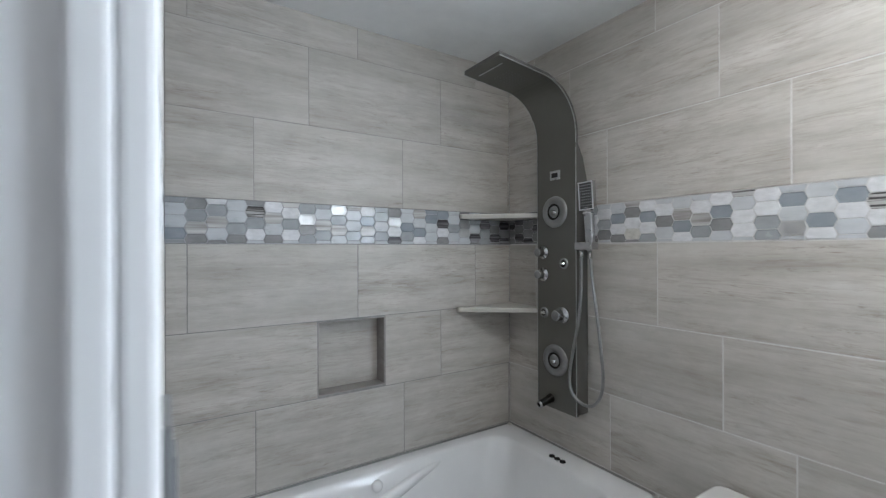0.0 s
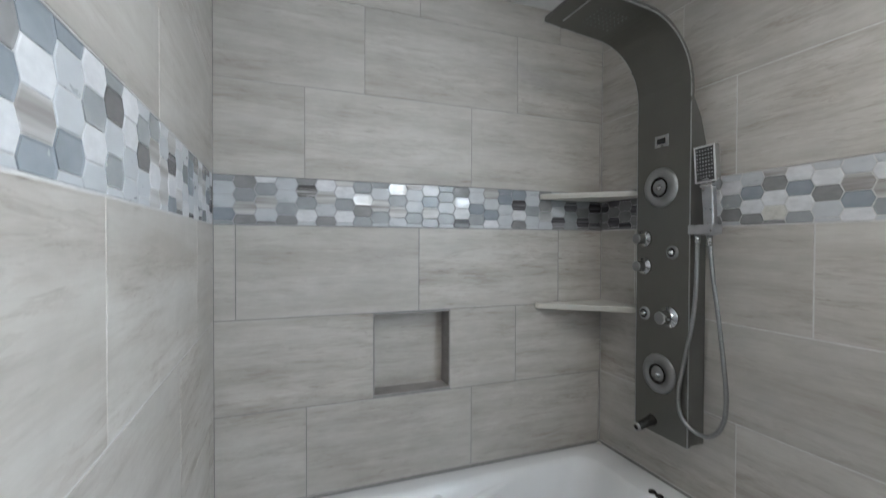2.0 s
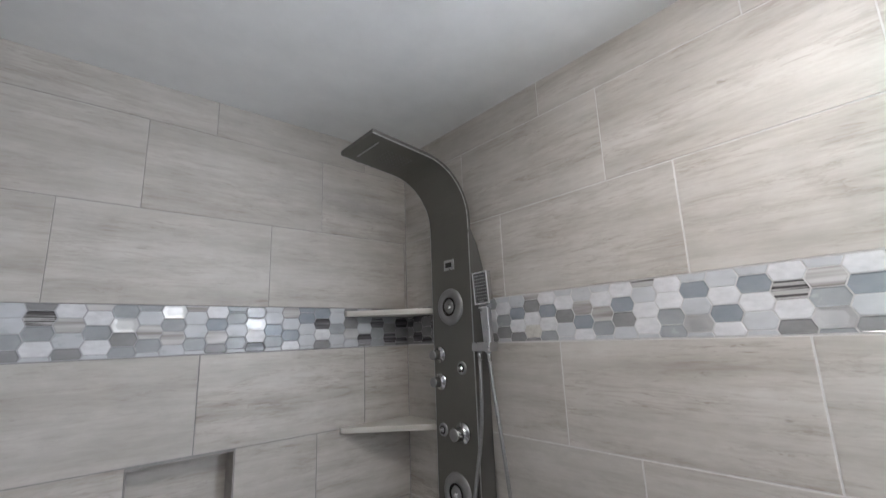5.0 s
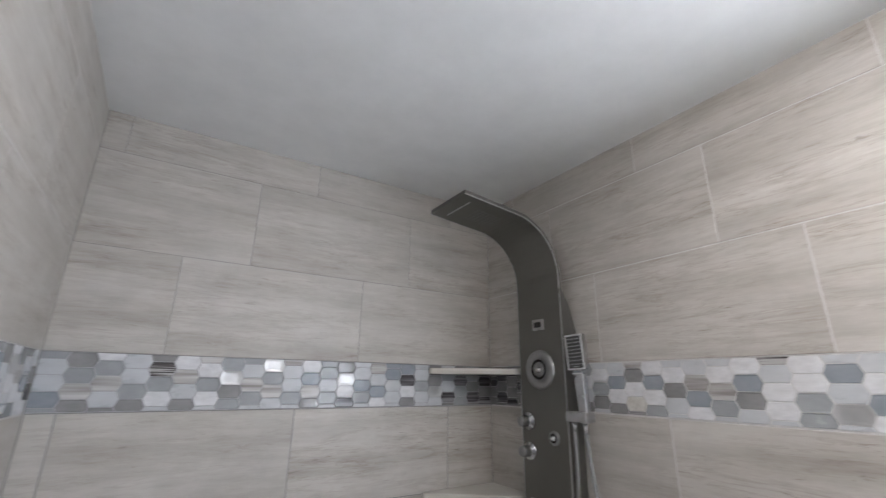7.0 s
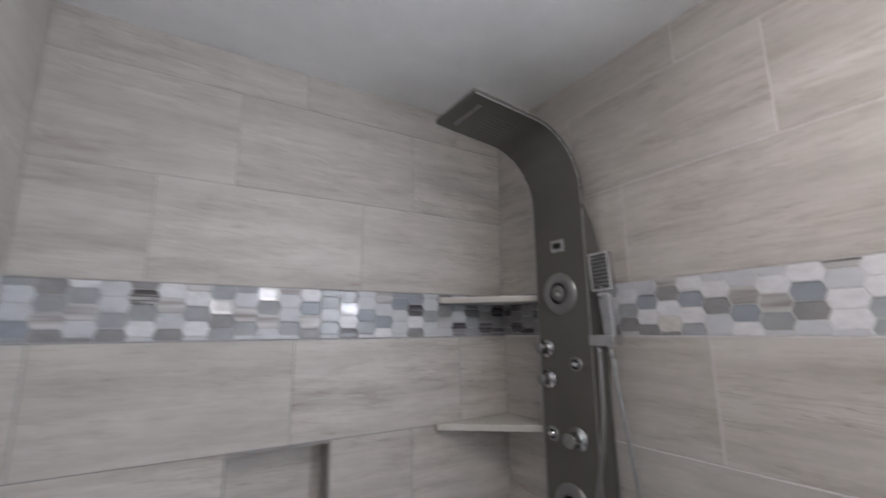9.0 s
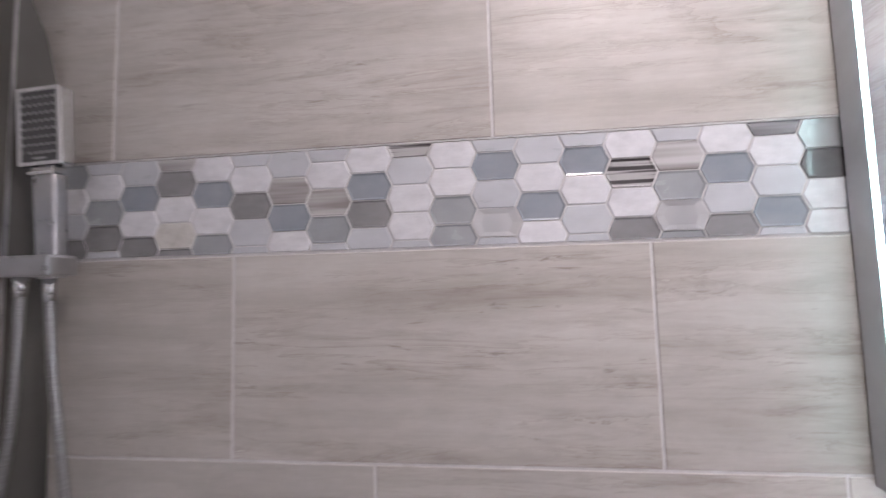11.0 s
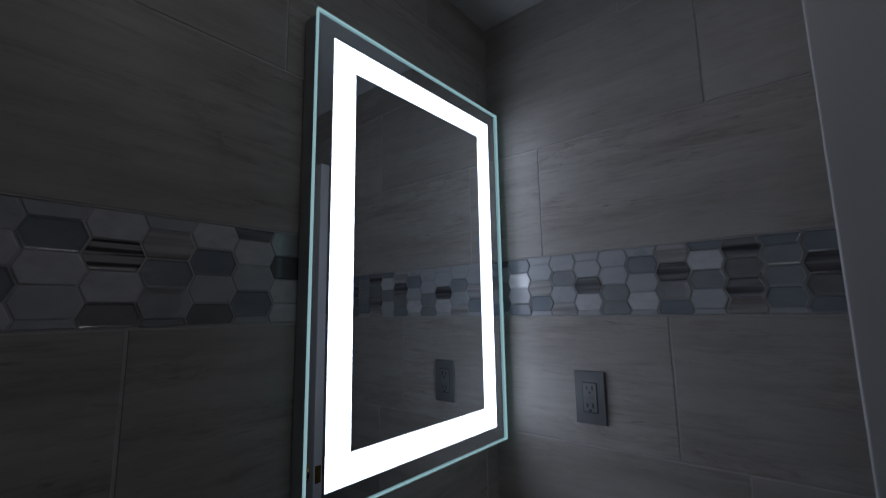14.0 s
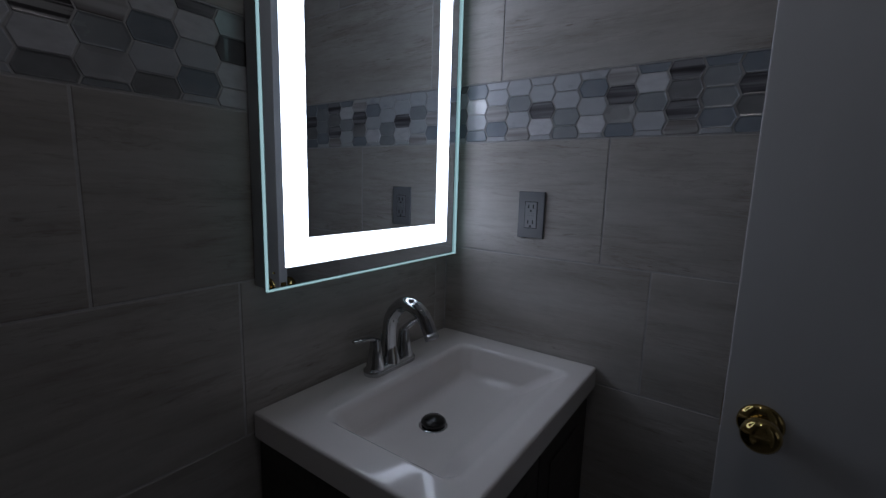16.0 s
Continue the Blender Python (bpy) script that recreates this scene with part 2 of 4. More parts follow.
HEX = {
    "W": surface("hex_white_marble", (0.53, 0.53, 0.55), (0.69, 0.69, 0.71), 0.32, scale=(30, 30, 60), detail=6),
    "L": surface("hex_pale_grey_glass", (0.43, 0.445, 0.47), (0.52, 0.535, 0.56), 0.30, scale=(12, 12, 30)),
    "G": surface("hex_grey_green_glass", (0.265, 0.280, 0.292), (0.345, 0.360, 0.372), 0.24, scale=(12, 12, 20)),
    "B": surface("hex_blue_grey_glass", (0.215, 0.240, 0.270), (0.285, 0.310, 0.342), 0.22, scale=(12, 12, 20)),
    "D": surface("hex_taupe_glass", (0.205, 0.203, 0.207), (0.275, 0.272, 0.275), 0.14, scale=(14, 14, 30)),
    "E": surface("hex_dark_taupe_glass", (0.115, 0.112, 0.115), (0.165, 0.162, 0.165), 0.14, scale=(14, 14, 30)),
    "K": banded("hex_dark_brown_band", ((0.36, (0.05, 0.046, 0.050)), (0.5, (0.12, 0.116, 0.124)), (0.62, (0.25, 0.246, 0.258))), 0.25, freq=75),
    "T": banded("hex_taupe_band", ((0.36, (0.24, 0.22, 0.21)), (0.5, (0.38, 0.365, 0.36)), (0.64, (0.52, 0.51, 0.51))), 0.28, freq=60),
    "S": banded("hex_zebra_band", ((0.44, (0.045, 0.04, 0.04)), (0.49, (0.12, 0.11, 0.11)), (0.54, (0.40, 0.39, 0.385))), 0.3, freq=210),
    "C": surface("hex_cream_marble", (0.46, 0.445, 0.415), (0.66, 0.645, 0.61), 0.25, scale=(45, 45, 60), detail=6),
    "M": surface("hex_brushed_metal_shell", (0.44, 0.44, 0.445), (0.55, 0.55, 0.55), 0.36, 0.7, scale=(18, 18, 18), bump=0.12, detail=1.5),
}


# ---- building blocks ----
def part(name, bm, mat, parent=None, label="", smooth=False):
    """Links a bmesh as one mesh object under a thing or a part."""
    me = bpy.data.meshes.new(name)
    bmesh.ops.recalc_face_normals(bm, faces=bm.faces)
    bm.to_mesh(me)
    bm.free()
    if smooth:
        for p in me.polygons:
            p.use_smooth = True
    me.materials.append(mat)
    ob = new(name, me)
    if parent:
        ob.parent = parent
        ob.matrix_parent_inverse = parent.matrix_basis.inverted()
    if label:
        ob["label"] = label
    return ob


def thing(name, label, category, at=(0, 0, 0), kind="", group=""):
    ob = new(name)
    ob.location = at
    ob.empty_display_size = 0.05
    return tagged(ob, label, category, group, kind)


def box(bm, lo, hi, bevel=0.0, seg=2):
    vs = bmesh.ops.create_cube(bm, size=1)["verts"]
    for v in vs:
        v.co = Vector([lo[i] + (v.co[i] + 0.5) * (hi[i] - lo[i]) for i in range(3)])
    if bevel:
        es = list({e for v in vs for e in v.link_edges})
        bmesh.ops.bevel(bm, geom=es, offset=bevel, segments=seg, affect='EDGES', profile=0.6)
    return bm


def boxes(*pairs, bevel=0.0):
    bm = bmesh.new()
    for lo, hi in pairs:
        box(bm, lo, hi, bevel)
    return bm


def lathe(profile, m=None, seg=32):
    """Turns (radius, height) pairs about local z, then places them by m."""
    bm = bmesh.new()
    rings = []
    for r, h in profile:
        if r < 1e-6:
            rings.append([bm.verts.new((0, 0, h))])
        else:
            rings.append([bm.verts.new((r * math.cos(2 * math.pi * i / seg), r * math.sin(2 * math.pi * i / seg), h)) for i in range(seg)])
    for a, b in zip(rings, rings[1:]):
        for i in range(seg):
            j = (i + 1) % seg
            if len(a) == 1 and len(b) > 1:
                bm.faces.new((a[0], b[i], b[j]))
            elif len(b) == 1 and len(a) > 1:
                bm.faces.new((a[i], a[j], b[0]))
            elif len(a) > 1:
                bm.faces.new((a[i], a[j], b[j], b[i]))
    if m is not None:
        bm.transform(m)
    return bm


def loft(rings, close_first=False, close_last=False):
    bm = bmesh.new()
    vs = [[bm.verts.new(p) for p in ring] for ring in rings]
    n = len(vs[0])
    for a, b in zip(vs, vs[1:]):
        for i in range(n):
            j = (i + 1) % n
            bm.faces.new((a[i], a[j], b[j], b[i]))
    if close_first:
        bm.faces.new(vs[0][::-1])
    if close_last:
        bm.faces.new(vs[-1])
    return bm


def smooth_path(points, steps=10):
    """Catmull-Rom through the points."""
    p = [Vector(points[0])] + [Vector(q) for q in points] + [Vector(points[-1])]
    out = []
    for i in range(1, len(p) - 2):
        for k in range(steps):
            t = k / steps
            a, b, c, d = p[i - 1], p[i], p[i + 1], p[i + 2]
            out.append(0.5 * ((2 * b) + (c - a) * t + (2 * a - 5 * b + 4 * c - d) * t * t + (3 * b - a - 3 * c + d) * t ** 3))
    out.append(p[-2])
    return out


def tube(points, radius, seg=14, caps=True, ripple=0.0):
    pts = [Vector(q) for q in points]
    rings, side = [], None
    for i, q in enumerate(pts):
        d = (pts[min(i + 1, len(pts) - 1)] - pts[max(i - 1, 0)]).normalized()
        if side is None:
            side = d.cross(Vector((0.3, 0.9, 0.31))).normalized()
        side = (side - d * side.dot(d)).normalized()
        up = d.cross(side)
        r = radius(i / (len(pts) - 1)) if callable(radius) else radius
        if ripple and i % 2:
            r -= ripple
        rings.append([q + side * (r * math.cos(2 * math.pi * k / seg)) + up * (r * math.sin(2 * math.pi * k / seg)) for k in range(seg)])
    return loft(rings, caps, caps)


def rounded_rect(x0, x1, y0, y1, r, z, seg=8):
    pts = []
    for cx, cy, a in ((x1 - r, y1 - r, 0), (x0 + r, y1 - r, 90), (x0 + r, y0 + r, 180), (x1 - r, y0 + r, 270)):
        for k in range(seg + 1):
            t = radians(a + 90 * k / seg)
            pts.append(Vector((cx + r * math.cos(t), cy + r * math.sin(t), z)))
    return pts


# ---- the shell of the room ----
GAP = 0.0013     # how far the joints lie behind the tile faces
W = 0.12         # wall thickness
DOOR_A, DOOR_B, DOOR_TOP = -1.43, -2.185, FZ + 2.05
NX0, NX1, NZ0, NZ1, ND = -1.000, -0.708, 0.797, 1.090, 0.085   # niche


def structure(name, bm, mat, label, category):
    return tagged(part(name, bm, mat), label, category, kind="structure")


BAND, DEEP = (1.4005, 1.5575), 0.0045      # the mosaic lies in a shallow channel


def banded_wall(axis, face, back, a, b, holes=()):
    """Boxes of a wall along x or y whose face steps back by DEEP in the border band. holes: openings (a0, a1, z0, z1)."""
    out = []
    inward = 1 if back > face else -1
    for z0, z1, d in ((FZ, BAND[0], GAP), (BAND[0], BAND[1], DEEP), (BAND[1], CZ, GAP)):
        spans = [(a, b, z0, z1)]
        for h0, h1, hz0, hz1 in holes:
            cut = []
            for p, q, u, v in spans:
                if hz1 <= u or hz0 >= v or h1 <= p or h0 >= q:
                    cut.append((p, q, u, v))
                    continue
                cut += [(p, h0, u, v), (h1, q, u, v), (h0, h1, u, max(u, hz0)), (h0, h1, min(v, hz1), v)]
            spans = [c for c in cut if c[1] - c[0] > 1e-5 and c[3] - c[2] > 1e-5]
        for p, q, u, v in spans:
            f = face + inward * d
            lo, hi = min(f, back), max(f, back)
            out.append(((p, lo, u), (q, hi, v)) if axis == "x" else ((lo, p, u), (hi, q, v)))
    return out


wall_north = structure("wall_north", boxes(*banded_wall("x", 0.0, W, XW - W, W, [(NX0, NX1, NZ0, NZ1)]), ((NX0, ND, NZ0), (NX1, W, NZ1))),
                       GROUT_DARK, "tub wall clad in grey-beige stone-look tile with a niche", "wall")
part("mosaic_grout", boxes(((XW + 0.001, 0.0041, BAND[0] + 0.0005), (-0.001, 0.0060, BAND[1] - 0.0005))), GROUT_MOSAIC, wall_north, "mauve-grey grout")
wall_east = structure("wall_east", boxes(*banded_wall("y", 0.0, W, YS - W, GAP)), GROUT_LIGHT,
                      "long wall clad in grey-beige stone-look tile", "wall")
wall_west = structure("wall_west", boxes(*banded_wall("y", XW, XW - W, YS - W, GAP, [(DOOR_B, DOOR_A, FZ, DOOR_TOP)])), GROUT_LIGHT,
                      "tiled wall with the open doorway", "wall")
part("mosaic_grout", boxes(((0.0036, YS + 0.001, BAND[0] + 0.0005), (0.0060, -0.001, BAND[1] - 0.0005))), GROUT_LIGHT, wall_east, "pale grout")
part("mosaic_grout", boxes(((XW - 0.0060, DOOR_A + 0.041, BAND[0] + 0.0005), (XW - 0.0036, -0.001, BAND[1] - 0.0005))), GROUT_LIGHT, wall_west, "pale grout")
wall_south = structure("wall_south", boxes(*banded_wall("x", YS, YS - W, XW - GAP, GAP)), GROUT_MID,
                       "tiled wall behind the door with an outlet", "wall")
ceiling = structure("ceiling", boxes(((XW - W, YS - W, CZ), (W, W, CZ + 0.1))), CEILING_PAINT, "plain white painted ceiling", "ceiling")
floor = structure("floor", boxes(((XW - W, YS - W, FZ - 0.12), (W, W, FZ - 0.002))), GROUT_DARK, "grey tiled bathroom floor", "floor")

# hall outside the doorway
structure("hall_floor", boxes(((-3.42, -3.4, FZ - 0.12), (XW - W, 0.4, FZ))), FLOOR_TILE, "plain floor of the hall outside", "floor")
structure("hall_ceiling", boxes(((-3.42, -3.4, 2.36), (XW - W, 0.4, 2.46))), CEILING_PAINT, "plain white hall ceiling", "ceiling")
structure("hall_wall_north", boxes(((-3.42, 0.28, FZ), (XW - W, 0.4, 2.36))), WALL_PAINT, "plain pale grey hall wall", "wall")
structure("hall_wall_south", boxes(((-3.42, -3.4, FZ), (XW - W, -3.28, 2.36))), WALL_PAINT, "plain pale grey hall wall", "wall")
# the opening in this unseen wall is added for the fill lamp
structure("hall_wall_west", boxes(((-3.42, -3.28, FZ), (-3.3, -2.3, 2.36)), ((-3.42, -1.2, FZ), (-3.3, 0.28, 2.36)),
                                  ((-3.42, -2.3, FZ), (-3.3, -1.2, 0.85)), ((-3.42, -2.3, 2.05), (-3.3, -1.2, 2.36))),
          WALL_PAINT, "plain pale grey hall wall with an opening added for the fill lamp", "wall")
structure("hall_wall_east", boxes(((XW - W - 0.02, -3.28, FZ), (XW - W, DOOR_B, 2.36)), ((XW - W - 0.02, DOOR_A, FZ), (XW - W, 0.28, 2.36)),
                                  ((XW - W - 0.02, DOOR_B, DOOR_TOP), (XW - W, DOOR_A, 2.36))), WALL_PAINT, "plain pale grey hall wall", "wall")

# door lining with its stop, and the narrow casing
lining = thing("door_frame_1", "white painted door casing with a beaded edge", "door frame", (XW, DOOR_A, FZ), kind="structure")
XO = XW - W - 0.02
for y, s in ((DOOR_A, 1), (DOOR_B, -1)):
    lohi = lambda x0, x1, p, q, top: ((x0, min(y + s * p, y + s * q), FZ), (x1, max(y + s * p, y + s * q), top))
    part("jamb", boxes(lohi(XO, XW - 0.033, -0.010, 0.0, DOOR_TOP)), TRIM_PAINT, lining, "white painted lining")
    part("casing", boxes(lohi(XW - 0.033, XW - 0.016, -0.018, 0.0, DOOR_TOP), bevel=0.003), TRIM_PAINT, lining)
    part("bead", boxes(lohi(XW - 0.0155, XW + 0.0015, -0.0165, 0.040, DOOR_TOP + 0.04), bevel=0.004), TRIM_PAINT, lining)
part("head", boxes(((XO, DOOR_B, DOOR_TOP - 0.018), (XW + 0.001, DOOR_A, DOOR_TOP)), bevel=0.002), TRIM_PAINT, lining)


# ---- the door, standing open in front of the south wall ----
def door():
    y1 = -2.142
    y0 = y1 - 0.035
    d = thing("door_1", "flat white door standing open, with brass knobs", "door", (-1.495, y0, FZ + 0.01), kind="structure")
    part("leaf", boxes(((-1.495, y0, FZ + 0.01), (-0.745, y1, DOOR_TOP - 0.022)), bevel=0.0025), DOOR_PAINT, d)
    part("latch_plate", boxes(((-0.7452, y0 + 0.006, 0.842), (-0.7435, y1 - 0.006, 0.898))), BRASS, d)
    kx, kz = -0.804, 0.870
    for side, base in ((1, y1), (-1, y0)):
        m = Matrix.Translation((kx, base, kz)) @ Matrix.Rotation(radians(-90 * side), 4, 'X') @ Matrix.Scale(1.12, 4)
        knob = part("knob", lathe([(0.0, 0.060), (0.010, 0.0595), (0.020, 0.0565), (0.0258, 0.050), (0.0275, 0.043), (0.0262, 0.035), (0.020, 0.027),
                                   (0.0125, 0.022), (0.011, 0.012), (0.011, 0.003)], m), BRASS, d, "polished brass knob", True)
        part("rose", lathe([(0.011, 0.012), (0.020, 0.011), (0.028, 0.007), (0.032, 0.003), (0.0325, 0.0)], m), BRASS, knob, "", True)
    for hz in (0.2, 1.0, 1.78):
        part("hinge", tube([(-1.4985, y0 - 0.006, hz), (-1.4985, y0 - 0.006, hz + 0.09)], 0.0055), BRASS, d, "", True)


door()


# ---- bathtub ----
TZ = 0.478
TUB_Y = -0.79


def bathtub():
    t = thing("bathtub", "white acrylic whirlpool tub with moulded rim under tiled walls", "bathtub", (-0.75, -0.4, FZ))
    g = 0.004
    ox0, ox1, oy0, oy1 = XW + g, -g, TUB_Y, -g
    seg = 10

    def ring(x0, x1, y0, y1, r, z):
        return rounded_rect(x0, x1, y0, y1, r, z, seg)

    rings = [ring(ox0, ox1, oy0 + 0.012, oy1, 0.006, FZ), ring(ox0, ox1, oy0 + 0.012, oy1, 0.006, TZ - 0.05),
             ring(ox0, ox1, oy0, oy1, 0.012, TZ - 0.045), ring(ox0, ox1, oy0, oy1, 0.012, TZ - 0.008),
             ring(ox0 + 0.003, ox1 - 0.003, oy0 + 0.006, oy1 - 0.003, 0.014, TZ - 0.001), ring(ox0 + 0.008, ox1 - 0.008, oy0 + 0.014, oy1 - 0.008, 0.018, TZ),
             ring(-1.430, -0.122, -0.722, -0.066, 0.085, TZ), ring(-1.424, -0.128, -0.716, -0.072, 0.085, TZ - 0.004), ring(-1.415, -0.136, -0.708, -0.082, 0.09, TZ - 0.018),
             ring(-1.39, -0.165, -0.69, -0.105, 0.11, TZ - 0.12), ring(-1.30, -0.205, -0.665, -0.135, 0.13, TZ - 0.26), ring(-1.20, -0.27, -0.64, -0.16, 0.13, TZ - 0.35),
             ring(-1.13, -0.32, -0.60, -0.20, 0.12, TZ - 0.385), ring(-0.9, -0.5, -0.45, -0.35, 0.04, TZ - 0.392)]
    part("shell", loft(rings, True, True), ACRYLIC, t, "", True)
    # moulded arm rest that runs along the back slope
    crest = smooth_path([(-1.02, -0.112, TZ - 0.20), (-0.80, -0.094, TZ - 0.132), (-0.58, -0.072, TZ - 0.066), (-0.40, -0.062, TZ - 0.022)], 8)
    part("arm_rest", tube(crest, lambda u: 0.004 + 0.027 * math.sin(math.pi * u) ** 0.7, 24), ACRYLIC, t, "", True)
    # rim controls
    for k in range(3):
        part("control_button", lathe([(0.0, 0.007), (0.009, 0.0068), (0.0125, 0.005), (0.0135, 0.0)],
             Matrix.Translation((-0.098, -0.380 - 0.030 * k, TZ))), DARK_METAL, t, "dark round control", True)
    back = Matrix.Rotation(radians(65), 4, 'X')
    m = Matrix.Translation((-0.79, -0.092, TZ - 0.052)) @ back
    part("pillow_stud", lathe([(0.0, 0.012), (0.016, 0.011), (0.022, 0.007), (0.024, 0.0)], m), ACRYLIC, t, "", True)
    for jx, jz in ((-0.62, 0.25), (-0.95, 0.25)):
        m = Matrix.Translation((jx, -0.132, jz)) @ Matrix.Rotation(radians(80), 4, 'X')
        jet = part("jet", lathe([(0.0, 0.004), (0.010, 0.005), (0.020, 0.012), (0.030, 0.010), (0.034, 0.0)], m), ACRYLIC, t, "", True)
        part("nozzle", lathe([(0.0, 0.009), (0.008, 0.008), (0.009, 0.003)], m), BLACK, jet, "", True)
    m = Matrix.Translation((-0.212, -0.36, TZ - 0.235)) @ Matrix.Rotation(radians(-82), 4, 'Y')
    part("overflow", lathe([(0.0, 0.003), (0.016, 0.004), (0.024, 0.010), (0.032, 0.009), (0.036, 0.0)], m), ACRYLIC, t, "", True)


bathtub()
structure("caulk_bead", boxes(((XW + 0.002, -0.006, TZ - 0.001), (-0.002, -0.0005, TZ + 0.004)), ((-0.006, TUB_Y, TZ - 0.001), (-0.0005, -0.006, TZ + 0.004)),
                              ((XW + 0.0005, TUB_Y, TZ - 0.001), (XW + 0.006, -0.006, TZ + 0.004))), GROUT_DARK, "grey sealant bead along the tub", "trim")


structure("caulk_blob", lathe([(0.0, 0.008), (0.006, 0.0065), (0.010, 0.003), (0.011, 0.0)], Matrix.Translation((-0.018, -0.018, TZ - 0.0003)), 16), SHELF_STONE, "yellowed lump of sealant in the tub corner", "trim")


# ---- shower panel on the east wall ----
PY, PW = -0.388, 0.215        # middle and width of the panel


def shower_panel():
    p = thing("shower_panel", "gunmetal shower tower panel with chrome jets and rain head", "shower panel", (-0.04, PY, 0.68))
    face = -0.078
    y0, y1 = PY - PW / 2, PY + PW / 2
    # outline of the bent sheet seen from the side: up the wall, round the bend, out to the head
    R = 0.203
    rise = radians(84)
    line = [(face, 0.680), (face, 1.20), (face, 1.60), (face, 1.856)]
    for k in range(1, 15):
        a = rise * k / 14
        line.append((face - R + R * math.cos(a), 1.856 + R * math.sin(a)))
    ex, ez = line[-1]
    dx, dz = -math.sin(rise), math.cos(rise)
    L = (ex + 0.486) / -dx
    line += [(ex + dx * L * k / 4, ez + dz * L * k / 4) for k in range(1, 5)]
    th = 0.016

    def offset(pts, d):
        out = []
        for i, (x, z) in enumerate(pts):
            (xa, za), (xb, zb) = pts[max(i - 1, 0)], pts[min(i + 1, len(pts) - 1)]
            l = math.hypot(xb - xa, zb - za)
            out.append((x + (zb - za) / l * d, z - (xb - xa) / l * d))
        return out

    def sheet(d0, d1, ya, yb, r=0.0):
        a, b = offset(line, d0), offset(line, d1)
        return loft([[(x, ya, z), (x, yb, z), (u, yb, w), (u, ya, w)] for (x, z), (u, w) in zip(a, b)], True, True)

    part("face", sheet(0.0, 0.004, y0, y1), GUNMETAL, p)
    part("edge_rail", sheet(-0.0012, 0.0028, y0 - 0.0025, y0 - 0.0002), SATIN, p, "satin metal edge")
    part("edge_rail", sheet(-0.0012, 0.0028, y1 + 0.0002, y1 + 0.0025), SATIN, p, "satin metal edge")
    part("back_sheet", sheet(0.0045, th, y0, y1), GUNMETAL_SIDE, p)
    side = [(face + th + 0.0003, 0.684), (-0.0025, 0.684), (-0.0025, 1.66), (-0.030, 1.76), (face + th + 0.0003, 1.82)]
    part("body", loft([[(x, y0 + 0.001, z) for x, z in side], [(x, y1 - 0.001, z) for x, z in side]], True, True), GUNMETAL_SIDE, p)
    out = Matrix.Rotation(radians(-90), 4, 'Y')

    def on_face(y, z, d=0.0):
        return Matrix.Translation((face - d, y, z)) @ out

    # body jets
    for z in (1.538, 0.893):
        jet = part("body_jet", lathe([(0.0, 0.004), (0.0345, 0.004), (0.0355, 0.0095), (0.060, 0.009), (0.067, 0.006), (0.069, 0.0)], on_face(PY + 0.004, z), 48), JET_DISC, p, "round matt grey body jet", True)
        part("groove", lathe([(0.0270, 0.0045), (0.0275, 0.0098), (0.0300, 0.0075), (0.0325, 0.0075), (0.0352, 0.0102)], on_face(PY + 0.004, z), 40), DARK_METAL, jet, "", True)
        nozzle = part("nozzle", lathe([(0.0, 0.0145), (0.010, 0.0142), (0.018, 0.0125), (0.0245, 0.0105), (0.0268, 0.0050)], on_face(PY + 0.004, z), 32), JET_DISC, jet, "", True)
        part("ball", lathe([(0.0, 0.0235), (0.005, 0.0225), (0.0085, 0.0195), (0.0098, 0.0150), (0.0105, 0.0135)], on_face(PY - 0.001, z - 0.002), 24), CHROME, nozzle, "", True)
    # temperature display
    disp = part("display", boxes(((face - 0.005, PY - 0.027, 1.677), (face, PY + 0.029, 1.717)), bevel=0.002), SATIN, p, "small display in a satin frame")
    part("screen", boxes(((face - 0.0065, PY - 0.016, 1.687), (face - 0.004, PY + 0.018, 1.707)), bevel=0.0006), SCREEN, disp)
    # valve knobs
    def knob(y, z, r, d, lever=0):
        k = part("valve_knob", lathe([(r * 0.60, d - 0.004), (r * 0.64, d - 0.008), (r * 0.60, d * 0.5), (r * 0.64, 0.010), (r * 0.98, 0.008), (r, 0.004), (r, 0.0)], on_face(y, z), 40), CHROME, p, "chrome valve knob", True)
        part("cap", lathe([(0.0, d), (r * 0.50, d - 0.0003), (r * 0.585, d - 0.002), (r * 0.61, d - 0.006), (r * 0.3, d - 0.007)], on_face(y, z), 32), JET_DISC, k, "matt grey cap", True)
        if lever:
            bm = boxes(((-r * 1.1, -0.004, 0), (r * 0.2, 0.004, 0.008)), bevel=0.0025)
            bm.transform(on_face(y, z, d - 0.014) @ Matrix.Rotation(radians(lever), 4, 'Z'))
            part("lever", bm, KNOB, k)
    knob(PY + 0.070, 1.362, 0.030, 0.045)
    knob(PY + 0.070, 1.264, 0.030, 0.045)
    knob(PY - 0.038, 1.096, 0.036, 0.050, 90)
    for y, z in ((PY - 0.045, 1.315), (PY + 0.069, 1.094)):
        b = part("small_jet", lathe([(0.0, 0.003), (0.0150, 0.003), (0.0155, 0.0062), (0.020, 0.006), (0.023, 0.003), (0.024, 0.0)], on_face(y, z), 28), JET_DISC, p, "", True)
        part("groove", lathe([(0.0092, 0.0032), (0.0100, 0.0050), (0.0130, 0.0050), (0.0153, 0.0066)], on_face(y, z), 28), DARK_METAL, b, "", True)
        part("nozzle", lathe([(0.0, 0.018), (0.0045, 0.0175), (0.0062, 0.015), (0.0066, 0.010), (0.0095, 0.0085), (0.0097, 0.0030)], on_face(y, z), 20), CHROME, b, "", True)
